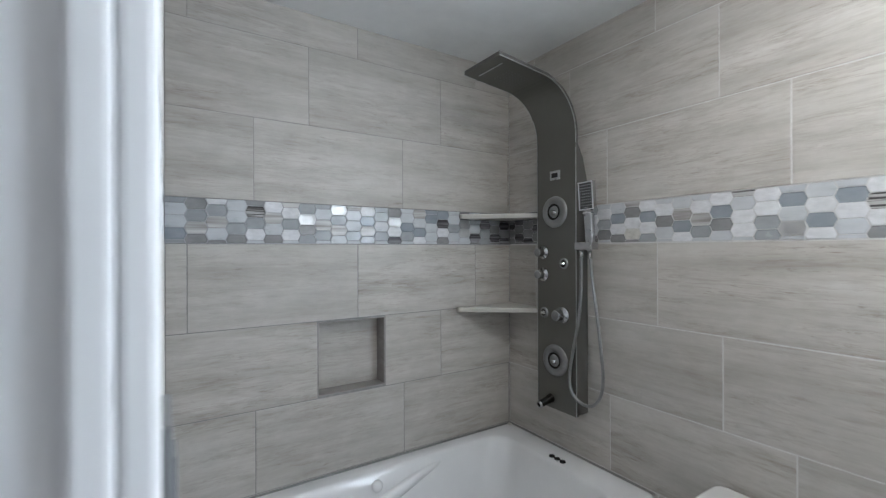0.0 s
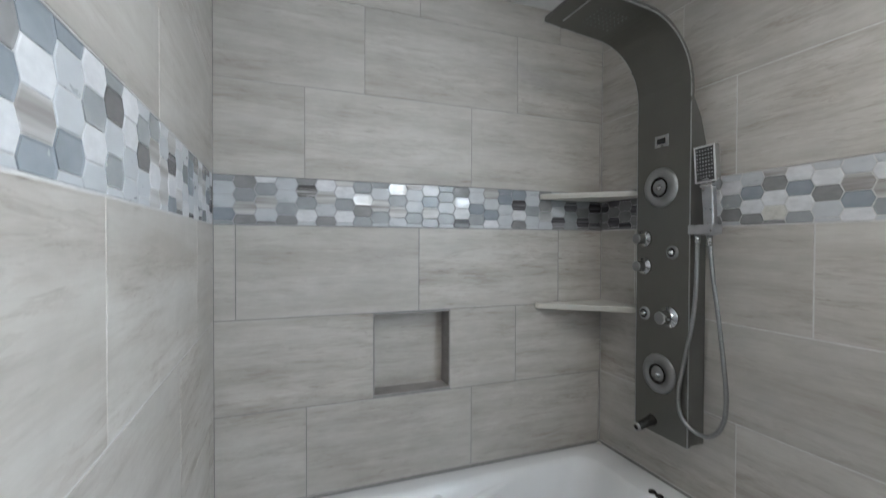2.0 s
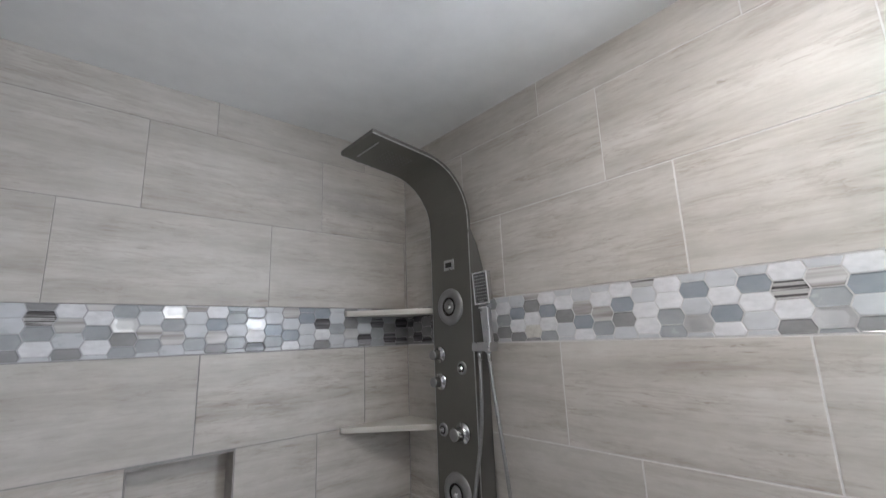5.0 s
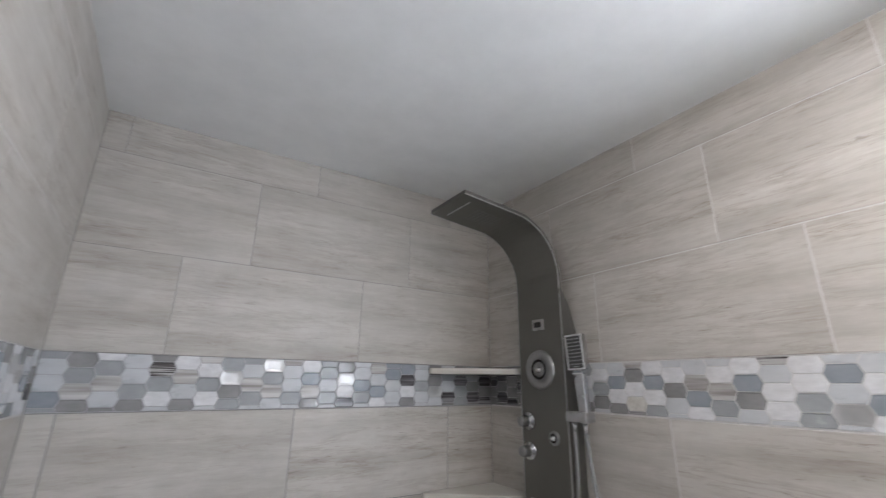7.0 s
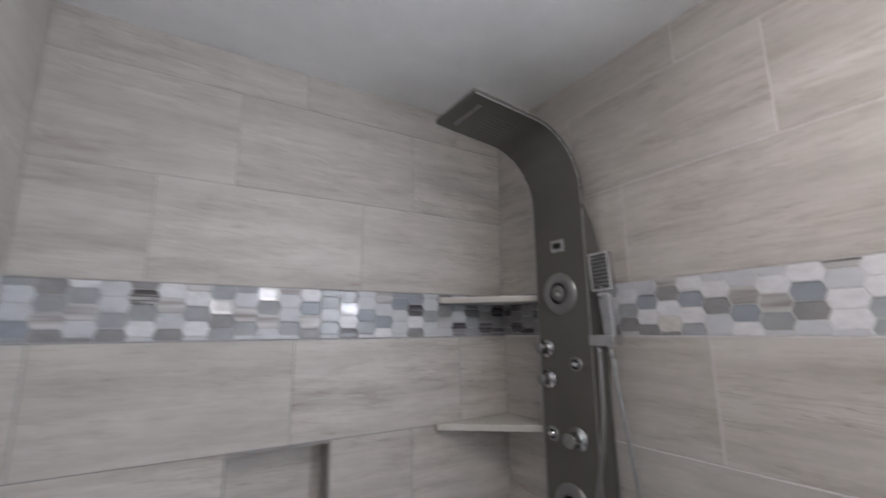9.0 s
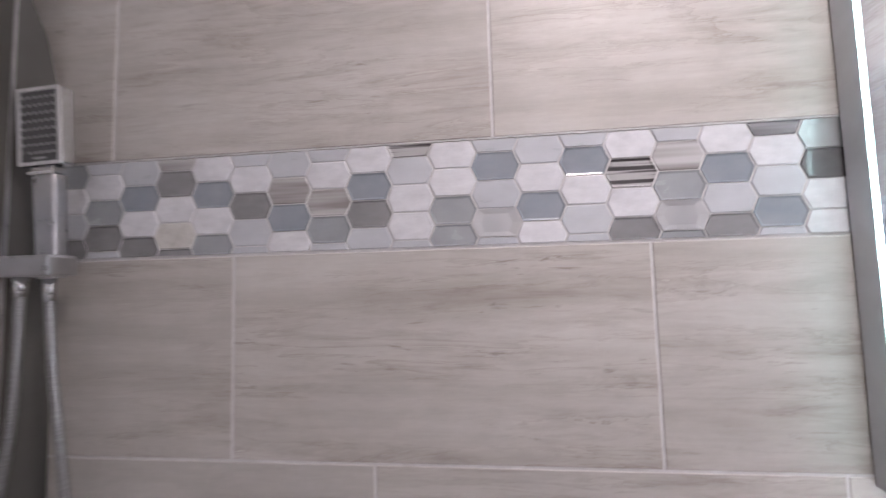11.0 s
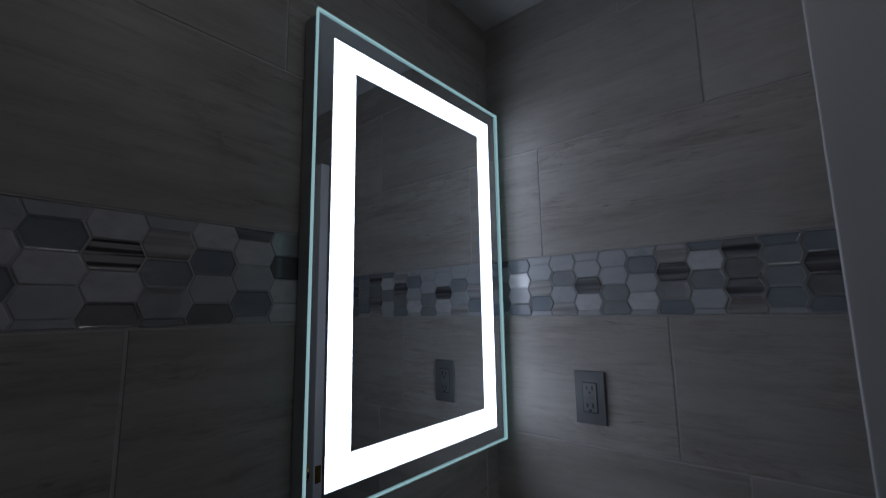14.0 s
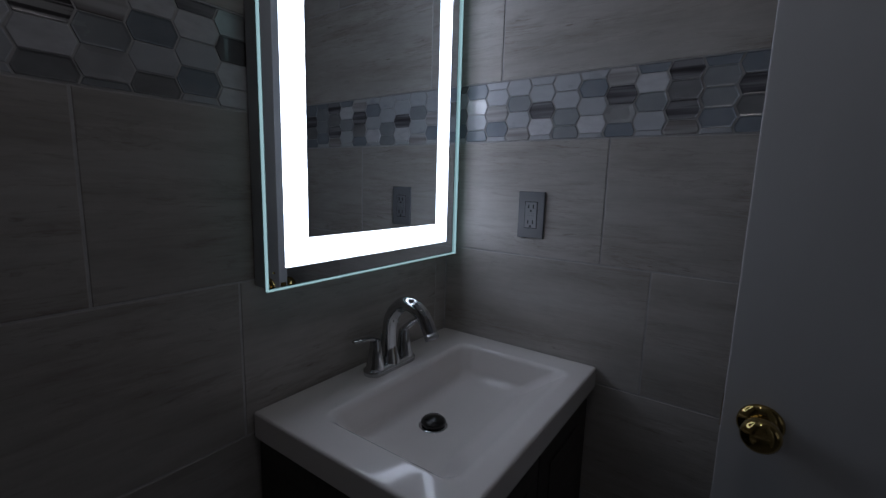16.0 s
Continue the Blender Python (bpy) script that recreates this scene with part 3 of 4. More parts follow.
    # tub spout
    sp = part("spout", lathe([(0.0, 0.074), (0.012, 0.074), (0.0145, 0.070), (0.0165, 0.02), (0.019, 0.006), (0.020, 0.0)],
                             Matrix.Translation((face, PY + 0.030, 0.722)) @ Matrix.Rotation(radians(-102), 4, 'Y') @ Matrix.Rotation(radians(0), 4, 'Z'), 28), DARK_METAL, p, "stub spout", True)
    part("lip", lathe([(0.009, 0.0765), (0.0135, 0.0760), (0.0150, 0.069)], Matrix.Translation((face, PY + 0.030, 0.722)) @ Matrix.Rotation(radians(-102), 4, 'Y'), 28), CHROME, sp, "", True)
    # rain head: slot and nozzles under the bent end
    hx, hz = line[-1]
    tilt = math.atan2(dz, -dx)

    def under(s, y):      # s metres from the tip back along the head
        return Vector((hx - dx * s, y, hz - dz * s))
    bm = bmesh.new()
    a, b = under(0.045, PY - 0.07), under(0.050, PY + 0.07)
    box(bm, (a.x, a.y, a.z - 0.0025), (b.x, b.y, a.z + 0.001))
    part("waterfall_slot", bm, SATIN, p)
    nozzle = None
    for i in range(7):
        for j in range(6):
            q = under(0.105 + 0.0165 * i, PY - 0.042 + 0.0168 * j)
            bm = lathe([(0.0, -0.0042), (0.0020, -0.0036), (0.0028, 0.0010)], None, 8)
            if nozzle is None:
                nozzle = part("rain_nozzle", bm, RUBBER, p)
                nozzle.location = q
                first = nozzle
            else:
                bm.free()
                o = new("rain_nozzle", first.data)
                o.parent = p
                o.matrix_parent_inverse = p.matrix_basis.inverted()
                o.location = q
    # holder for the hand shower
    hd = part("holder", boxes(((-0.088, -0.580, 1.374), (-0.042, -0.4965, 1.404)), bevel=0.004), SATIN, p, "satin hand shower bracket")
    part("hose_outlet", tube([(-0.074, -0.521, 1.375), (-0.074, -0.521, 1.345)], 0.009), CHROME, hd, "", True)


shower_panel()


def hand_shower():
    h = thing("hand_shower", "square chrome hand shower resting in its bracket", "hand shower", (-0.075, -0.528, 1.40))
    tip = Matrix.Translation((-0.062, -0.556, 1.405)) @ Matrix.Rotation(radians(-2), 4, 'Y') @ Matrix.Rotation(radians(-2), 4, 'X')

    def placed(bm):
        bm.transform(tip)
        return bm

    slab = lambda a, b, c: rounded_rect(-0.011, 0.011, -a, a, b, c, 4)
    part("handle", placed(loft([slab(0.0150, 0.006, -0.034), slab(0.0175, 0.006, -0.020), slab(0.0185, 0.006, 0.06), slab(0.0190, 0.005, 0.112), slab(0.0170, 0.005, 0.121)], True, True)),
         SATIN, h, "brushed flat handle", False)
    head = part("head", placed(boxes(((-0.012, -0.035, 0.130), (0.008, 0.035, 0.244)), ((-0.0115, -0.019, 0.116), (0.0075, 0.019, 0.1299)), bevel=0.003)), CHROME, h)
    for lo, hi in (((-0.0148, -0.035, 0.130), (-0.0122, -0.0300, 0.244)), ((-0.0148, 0.0300, 0.130), (-0.0122, 0.035, 0.244)),
                   ((-0.0148, -0.0298, 0.2390), (-0.0122, 0.0298, 0.244)), ((-0.0148, -0.0298, 0.130), (-0.0122, 0.0298, 0.1350)),
                   ((-0.0148, -0.019, 0.1165), (-0.0117, 0.019, 0.1205))):
        part("rim", placed(boxes((lo, hi), bevel=0.0008)), TRIM_METAL, head, "bright silver rim")
    part("spray_plate", placed(boxes(((-0.0135, -0.0297, 0.1352), (-0.0121, 0.0297, 0.2388)), bevel=0.0004)), PLATE_BLACK, head, "dark grey spray plate")
    bm = bmesh.new()
    for i in range(6):
        for k in range(8):
            c = Vector((-0.0142, -0.0240 + 0.0096 * i, 0.148 + 0.0116 * k))
            box(bm, c - Vector((0.0009, 0.0019, 0.0019)), c + Vector((0.0009, 0.0019, 0.0019)))
    o = part("spray_grid", placed(bm), SATIN, head)
    o["kind"] = "stuff"
    part("mark", placed(boxes(((-0.0139, -0.010, 0.1385), (-0.0134, 0.010, 0.1415)))), SATIN, head)
    part("hose_nut", tube([(-0.063, -0.554, 1.376), (-0.063, -0.556, 1.338)], 0.0085), CHROME, h, "", True)
    line = smooth_path([(-0.063, -0.556, 1.345), (-0.066, -0.568, 1.25), (-0.066, -0.588, 1.12), (-0.063, -0.603, 0.99), (-0.060, -0.612, 0.87), (-0.062, -0.600, 0.790), (-0.068, -0.564, 0.746),
                        (-0.078, -0.518, 0.748), (-0.089, -0.482, 0.785), (-0.088, -0.470, 0.850), (-0.083, -0.487, 0.965), (-0.077, -0.508, 1.085), (-0.074, -0.518, 1.20), (-0.074, -0.521, 1.352)], 30)
    part("hose", tube(line, 0.0068, 12, True, 0.0004), HOSE_METAL, h, "ribbed steel hose", True)


hand_shower()


# ---- stone corner shelves ----
def corner_shelf(z, lx, ly):
    s = thing("corner_shelf", "cream stone corner shelf between tub wall and shower panel", "shelf", (-0.1, -0.1, z - 0.022), group="corner shelves")
    pts = [(-0.0015, -0.0015), (-lx, -0.0015), (-lx, -0.018), (-0.030, -ly), (-0.0015, -ly)]
    bm = loft([[(x, y, z - 0.022) for x, y in pts], [(x, y, z) for x, y in pts]], True, True)
    bmesh.ops.bevel(bm, geom=list(bm.edges), offset=0.002, segments=1, affect='EDGES')
    part("slab", bm, SHELF_STONE, s)


corner_shelf(1.102, 0.335, 0.262)
corner_shelf(1.545, 0.315, 0.262)


# ---- toilet ----
def toilet():
    t = thing("toilet", "white ceramic toilet with a lidded tank against the tiled wall", "toilet", (-0.35, -1.25, FZ))
    ya, yb = -1.445, -1.007
    top = TOILET_Z
    rr = lambda x0, x1, y0, y1, r, z: rounded_rect(x0, x1, y0, y1, r, z, 6)
    part("tank", loft([rr(-0.175, -0.03, ya + 0.035, yb - 0.035, 0.03, 0.34), rr(-0.195, -0.025, ya + 0.015, yb - 0.015, 0.035, 0.42), rr(-0.200, -0.025, ya + 0.012, yb - 0.012, 0.035, top - 0.035)], True, True), CERAMIC, t, "", True)
    part("tank_lid", loft([rr(-0.212, -0.018, ya, yb, 0.035, top - 0.034), rr(-0.214, -0.016, ya - 0.002, yb + 0.002, 0.036, top - 0.02), rr(-0.212, -0.018, ya, yb, 0.035, top - 0.006),
                           rr(-0.204, -0.026, ya + 0.008, yb - 0.008, 0.03, top)], True, True), CERAMIC, t, "", True)
    part("flush_lever", boxes(((-0.216, ya + 0.06, top - 0.09), (-0.208, ya + 0.13, top - 0.075)), bevel=0.003), CHROME, t)

    def oval(cx, rx, ry, z):
        return [Vector((cx + rx * math.cos(2 * math.pi * k / 32), -1.255 + ry * math.sin(2 * math.pi * k / 32), z)) for k in range(32)]
    part("bowl", loft([oval(-0.36, 0.20, 0.11, FZ), oval(-0.36, 0.19, 0.105, 0.08), oval(-0.40, 0.21, 0.13, 0.2), oval(-0.43, 0.25, 0.18, 0.32), oval(-0.43, 0.26, 0.185, 0.345),
                       oval(-0.43, 0.21, 0.14, 0.345), oval(-0.42, 0.15, 0.10, 0.22), oval(-0.41, 0.05, 0.04, 0.15)], True, True), CERAMIC, t, "", True)
    part("bridge", boxes(((-0.26, -1.36, 0.12), (-0.03, -1.15, 0.34)), bevel=0.03), CERAMIC, t, "", True)
    part("seat_lid", loft([oval(-0.435, 0.262, 0.188, 0.348), oval(-0.435, 0.266, 0.192, 0.362), oval(-0.435, 0.258, 0.185, 0.378), oval(-0.435, 0.20, 0.14, 0.384)], True, True), CERAMIC, t, "", True)


toilet()


# ---- vanity ----
VZ, VY0, VY1, VX = 0.836, -2.286, -1.641, -0.476


def vanity():
    c = thing("vanity_cabinet", "dark stained wooden vanity cabinet under a white sink", "cabinet", (-0.24, -1.96, FZ))
    zb = VZ - 0.055
    ca, cb = VY0 + 0.012, VY1 - 0.012
    part("side_panel", boxes(((-0.445, ca, FZ), (-0.004, ca + 0.018, zb)), bevel=0.0015), CABINET, c)
    part("side_panel", boxes(((-0.445, cb - 0.018, FZ), (-0.004, cb, zb)), bevel=0.0015), CABINET, c)
    part("bottom_panel", boxes(((-0.443, ca + 0.018, FZ + 0.09), (-0.004, cb - 0.018, FZ + 0.108))), CABINET, c)
    part("back_panel", boxes(((-0.012, ca + 0.018, FZ + 0.108), (-0.004, cb - 0.018, zb))), CABINET, c)
    part("toe_kick", boxes(((-0.395, ca + 0.018, FZ), (-0.38, cb - 0.018, FZ + 0.09))), CABINET, c)
    part("rail", boxes(((-0.443, ca + 0.018, zb - 0.03), (-0.43, cb - 0.018, zb))), CABINET, c)
    for a, b, hy in ((VY0 + 0.016, -1.966, -2.0), (-1.961, VY1 - 0.016, -1.93)):
        d = part("door", boxes(((-0.463, a, FZ + 0.10), (-0.446, b, zb - 0.012)), bevel=0.002), CABINET, c)
        part("panel", boxes(((-0.466, a + 0.055, FZ + 0.155), (-0.4635, b - 0.055, zb - 0.067)), bevel=0.001), CABINET, d)
        part("handle", tube(smooth_path([(-0.463, hy, 0.50), (-0.488, hy, 0.51), (-0.488, hy, 0.61), (-0.463, hy, 0.62)], 6), 0.0045, 10), SATIN, d, "satin metal pull", True)
    s = thing("sink_top", "white cultured marble vanity top with a rectangular basin", "sink", (-0.24, -1.96, zb))
    rr = lambda x0, x1, y0, y1, r, z: rounded_rect(x0, x1, y0, y1, r, z, 8)
    X0, X1, Y0, Y1 = VX, -0.003, VY0, VY1
    rings = [rr(X0 + 0.01, X1, Y0, Y1 - 0.01, 0.006, zb), rr(X0, X1, Y0, Y1, 0.006, zb + 0.003), rr(X0, X1, Y0, Y1, 0.006, zb + 0.006), rr(X0, X1, Y0, Y1, 0.006, VZ - 0.006), rr(X0, X1, Y0, Y1, 0.006, VZ - 0.0045), rr(X0 + 0.0015, X1 - 0.001, Y0 + 0.001, Y1 - 0.0015, 0.007, VZ - 0.0012),
             rr(X0 + 0.005, X1 - 0.004, Y0 + 0.004, Y1 - 0.005, 0.008, VZ),
             rr(X0 + 0.008, X1 - 0.007, Y0 + 0.007, Y1 - 0.008, 0.009, VZ), rr(-0.4405, -0.1145, -2.2155, -1.7045, 0.031, VZ),
             rr(-0.436, -0.118, -2.212, -1.708, 0.030, VZ - 0.0004), rr(-0.429, -0.122, -2.208, -1.713, 0.030, VZ - 0.0030), rr(-0.420, -0.128, -2.205, -1.720, 0.030, VZ - 0.008), rr(-0.413, -0.130, -2.204, -1.723, 0.030, VZ - 0.013),
             rr(-0.347, -0.140, -2.195, -1.750, 0.032, VZ - 0.062), rr(-0.334, -0.143, -2.192, -1.757, 0.032, VZ - 0.070), rr(-0.310, -0.150, -2.182, -1.780, 0.034, VZ - 0.0805), rr(-0.292, -0.16, -2.168, -1.80, 0.036, VZ - 0.0845), rr(-0.280, -0.165, -2.155, -1.81, 0.036, VZ - 0.0858),
             rr(-0.245, -0.195, -1.965, -1.915, 0.02, VZ - 0.090)]
    part("basin", loft(rings, False, True), BASIN, s, "", True)
    m = Matrix.Translation((-0.220, -1.940, VZ - 0.0895))
    st = part("drain_stopper", lathe([(0.0, 0.020), (0.010, 0.0195), (0.022, 0.017), (0.0275, 0.012), (0.0285, 0.008), (0.027, 0.004), (0.024, 0.001)], m), DARK_METAL, s, "dark domed stopper", True)
    part("drain_flange", lathe([(0.022, 0.0012), (0.031, 0.002), (0.033, 0.0)], m), CHROME, st, "", True)


vanity()


def faucet():
    fy, fx = -1.965, -0.066
    f = thing("faucet", "chrome high-arc two-handle faucet on the sink top", "faucet", (fx, fy, VZ))
    part("base_plate", loft([rounded_rect(fx - 0.026, fx + 0.026, fy - 0.080, fy + 0.080, 0.025, z, 8) for z in (VZ, VZ + 0.010)] +
                            [rounded_rect(fx - 0.020, fx + 0.020, fy - 0.074, fy + 0.074, 0.019, VZ + 0.016, 8)], True, True), CHROME, f, "", True)
    for s in (1, -1):
        y = fy + 0.051 * s
        h = part("handle_base", lathe([(0.0, 0.070), (0.0105, 0.070), (0.013, 0.066), (0.0165, 0.035), (0.0215, 0.010), (0.0235, 0.0)], Matrix.Translation((fx, y, VZ + 0.012)), 28), CHROME, f, "", True)
        reach = [Vector((fx, y, VZ + 0.080)), Vector((fx - 0.003, y + 0.020 * s, VZ + 0.090)), Vector((fx - 0.008, y + 0.050 * s, VZ + 0.097)), Vector((fx - 0.013, y + 0.080 * s, VZ + 0.102))]
        blade = [[q + Vector((a * w, 0, b * t)) for a, b in ((-1, -0.6), (-0.6, -1), (0.6, -1), (1, -0.6), (1, 0.6), (0.6, 1), (-0.6, 1), (-1, 0.6))]
                 for q, w, t in zip(reach, (0.0085, 0.009, 0.008, 0.0065), (0.0065, 0.005, 0.0038, 0.003))]
        part("lever", loft(blade, True, True), CHROME, h, "", True)
    part("collar", lathe([(0.015, 0.045), (0.018, 0.03), (0.024, 0.008), (0.026, 0.0)], Matrix.Translation((fx, fy, VZ + 0.012)), 28), CHROME, f, "", True)
    arc = smooth_path([(fx, fy, VZ + 0.02), (fx + 0.003, fy, VZ + 0.08), (fx - 0.006, fy, VZ + 0.130), (fx - 0.046, fy, VZ + 0.166), (fx - 0.094, fy, VZ + 0.152), (fx - 0.122, fy, VZ + 0.108)], 8)
    part("spout", tube(arc, lambda u: 0.0185 - 0.0025 * u, 18), CHROME, f, "", True)
    part("aerator", tube([(fx - 0.121, fy, VZ + 0.110), (fx - 0.127, fy, VZ + 0.097)], 0.0168, 18), SATIN, f, "", True)
    part("lift_rod", tube([(fx + 0.030, fy, VZ + 0.0), (fx + 0.030, fy, VZ + 0.075)], 0.0025, 8), CHROME, f, "", True)


faucet()


# ---- lit mirror ----
def lit_mirror():
    X = -0.052
    S = X + 0.005      # the silvered face lies behind the glass
    y0, y1, z0, z1 = -2.262, -1.652, 1.080, 1.986
    m = thing("lit_mirror", "frameless mirror with a glowing white border strip", "mirror", (-0.025, -1.957, 1.08))
    part("housing", boxes(((X + 0.0085, y0 + 0.004, z0 + 0.004), (-0.003, y1 - 0.004, z1 - 0.004)), bevel=0.002), HOUSING, m, "grey metal housing")

    def frame_of(a, b, xa, xb):
        """A flat border: a is the outer and b the inner rectangle (y0, y1, z0, z1)."""
        def corners(q, x):
            return [(x, q[0], q[2]), (x, q[1], q[2]), (x, q[1], q[3]), (x, q[0], q[3])]
        rings = [corners(a, xa), corners(b, xa), corners(b, xb), corners(a, xb)]
        return loft(rings + rings[:1])

    outer = (y0 + 0.0015, y1 - 0.0015, z0 + 0.0015, z1 - 0.0015)
    lit = (-2.219, -1.692, 1.1185, 1.945)
    inner = (-2.165, -1.746, 1.172, 1.893)
    part("border_mirror", frame_of(outer, lit, S, S + 0.003), MIRROR, m)
    part("light_strip", frame_of(lit, inner, S, S + 0.003), STRIP_LIGHT, m, "glowing frosted white strip")
    part("mirror_plate", boxes(((S, inner[0], inner[2]), (S + 0.003, inner[1], inner[3]))), MIRROR, m)
    part("glass_edge", frame_of((y0, y1, z0, z1), outer, X, X + 0.0075), GLASS_EDGE, m, "edge-lit greenish glass rim")
    part("touch_button", lathe([(0.0, 0.0010), (0.0020, 0.0008), (0.0024, 0.0)], Matrix.Translation((S, -1.668, 1.113)) @ Matrix.Rotation(radians(-90), 4, 'Y'), 16), BRASS, m)


lit_mirror()


# ---- outlet and switch ----
def outlet():
    x0, x1, z0, z1 = -0.311, -0.237, 1.145, 1.268
    o = thing("wall_outlet", "dark grey double outlet with a screwless cover plate", "outlet", ((x0 + x1) / 2, YS, 1.2))
    part("cover_plate", boxes(((x0, YS + 0.0003, z0), (x1, YS + 0.007, z1)), bevel=0.002), PLATE_GREY, o)
    cx, cz = (x0 + x1) / 2, (z0 + z1) / 2
    r = part("receptacle", boxes(((cx - 0.0165, YS + 0.006, cz - 0.034), (cx + 0.0165, YS + 0.009, cz + 0.034)), bevel=0.0012), PLATE_DARK, o)
    part("gap", boxes(((cx - 0.0182, YS + 0.0068, cz - 0.0357), (cx + 0.0182, YS + 0.0074, cz + 0.0357))), BLACK, o)
    for s in (1, -1):
        zc = cz + 0.0205 * s
        for dx, hh in ((-0.0068, 0.0055), (0.0068, 0.0046)):
            part("slot", boxes(((cx + dx - 0.0020, YS + 0.0085, zc + 0.002 - hh), (cx + dx + 0.0020, YS + 0.0094, zc + 0.002 + hh))), BLACK, r)
        part("slot", boxes(((cx - 0.0030, YS + 0.0085, zc - 0.0120), (cx + 0.0030, YS + 0.0094, zc - 0.0065))), BLACK, r)
    for dz in (-0.0033, 0.0033):
        part("test_button", boxes(((cx - 0.009, YS + 0.0088, cz + dz - 0.0023), (cx + 0.009, YS + 0.0102, cz + dz + 0.0023)), bevel=0.0006), PLATE_GREY, r)


outlet()


def switch():
    y0, y1, z0, z1 = -1.372, -1.298, 1.145, 1.268
    o = thing("light_switch", "dark grey rocker switch beside the door casing", "switch", (XW, -1.335, 1.2))
    part("cover_plate", boxes(((XW + 0.0003, y0, z0), (XW + 0.007, y1, z1)), bevel=0.002), PLATE_GREY, o)
    part("rocker", boxes(((XW + 0.006, -1.3515, 1.173), (XW + 0.010, -1.3185, 1.240)), bevel=0.0015), PLATE_DARK, o)


switch()

# ---- ceiling light ----
def ceiling_light():
    x, y = LAMP_AT
    c = thing("ceiling_light", "round flush white ceiling light, switched on", "ceiling light", (x, y, CZ))
    part("base", lathe([(0.0, 0.0), (0.082, 0.0), (0.086, -0.004), (0.086, -0.022), (0.080, -0.026)], Matrix.Translation((x, y, CZ)), 40), TRIM_PAINT, c, "", True)
    part("diffuser", lathe([(0.079, -0.022), (0.076, -0.034), (0.062, -0.046), (0.033, -0.053), (0.0, -0.055)], Matrix.Translation((x, y, CZ)), 40), LAMP_GLOW, c, "glowing white diffuser", True)


ceiling_light()

# ---- wall tiles ----
ROWS = ((FZ, 0.18), (0.18, 0.485), (0.485, 0.79), (0.79, 1.095), (1.095, 1.40), (1.558, 1.863), (1.863, 2.168), (2.168, CZ))
MOSAIC = (1.403, 1.5565)
meshes = {}


def tile_mesh(w, h, depth=0.004, cham=0.0009):
    """A flat slab with eased front edges; the face looks along local -y."""
    key = (round(w, 4), round(h, 4), depth)
    if key not in meshes:
        rings = []
        for y, i in ((depth, 0.0), (cham, 0.0), (0.0, cham)):
            rings.append([(-w / 2 + i, y, -h / 2 + i), (w / 2 - i, y, -h / 2 + i), (w / 2 - i, y, h / 2 - i), (-w / 2 + i, y, h / 2 - i)])
        bm = loft(rings, True, True)
        bmesh.ops.recalc_face_normals(bm, faces=bm.faces)
        me = bpy.data.meshes.new("tile")
        bm.to_mesh(me)
        bm.free()
        me.materials.append(TILE)
        meshes[key] = me
    return meshes[key]


def wall_frame(wall):
    """The pose of a wall's own axes: u runs along it, z up, the room on local -y."""
    return {"north": pose(0, 0, 0), "east": pose(0, 0, 0, 0, 0, -90), "west": pose(XW, 0, 0, 0, 0, 90), "south": pose(0, YS, 0, 0, 0, 180)}[wall]


def lay(wall, parent, u0, u1, z0, z1):
    joint = {"north": 0.0030, "east": 0.0039, "west": 0.0034, "south": 0.0040}[wall]
    if wall == "north" and z0 > 1.5:
        joint = 0.0016      # the upper courses are set almost tight
    if wall == "west" and z0 > 1.5:
        joint = 0.0026
    if wall == "east" and z0 > 1.8:
        joint = 0.0030
    ob = new("tile", tile_mesh(u1 - u0 - joint, z1 - z0 - joint))
    ob.parent = parent
    wob = random.uniform(-0.0003, 0.0003)
    ob.matrix_basis = wall_frame(wall) @ Matrix.Translation(((u0 + u1) / 2, wob, (z0 + z1) / 2))
    return ob


def course(wall, parent, first, last, z0, z1, joint_at, skip=()):
    """One course of tiles from first to last with joints 0.61 m apart, one of them at joint_at."""
    k = math.floor((first - joint_at) / 0.61) + 1
    cuts = [first]
    while joint_at + 0.61 * k < last - 0.004:
        if joint_at + 0.61 * k > first + 0.004:
            cuts.append(joint_at + 0.61 * k)
        k += 1
    cuts.append(last)
    for a, b in zip(cuts, cuts[1:]):
        lay(wall, parent, a, b, z0, z1)


for (z0, z1), j in zip(ROWS, (-0.2, -0.42, -0.618, None, -0.222, -0.622, -0.422, -0.83)):
    if j is not None:
        course("north", wall_north, XW, 0.0, z0, z1, j)
for a, b in ((XW, NX0), (NX1, -0.424), (-0.424, 0.0)):
    lay("north", wall_north, a, b, 0.79, 1.095)
for (z0, z1), j in zip(ROWS, (0.40, 0.80, 0.600, 1.018, 0.800, 0.590, 1.010, 0.795)):
    course("east", wall_east, 0.0, -YS, z0, z1, j)
for (z0, z1), j in zip(ROWS, (-0.4, -0.88, -0.70, -0.473, -0.880, -0.630, -0.405, -0.63)):
    course("west", wall_west, DOOR_A + 0.040, 0.0, z0, z1, j)
    course("west", wall_west, YS, DOOR_B - 0.040, z0, z1, j)
lay("west", wall_west, DOOR_B + 0.3, DOOR_A - 0.002, DOOR_TOP + 0.04, 2.168)
lay("west", wall_west, DOOR_B - 0.04, DOOR_B + 0.3, DOOR_TOP + 0.04, 2.168)
course("west", wall_west, DOOR_B - 0.04, DOOR_A + 0.04, 2.168, CZ, -1.8)
for (z0, z1), j in zip(ROWS, (0.2, 0.46, 0.30, 0.577, 0.460, 0.166, 0.571, 0.404)):
    course("south", wall_south, 0.0, -XW, z0, z1, j)

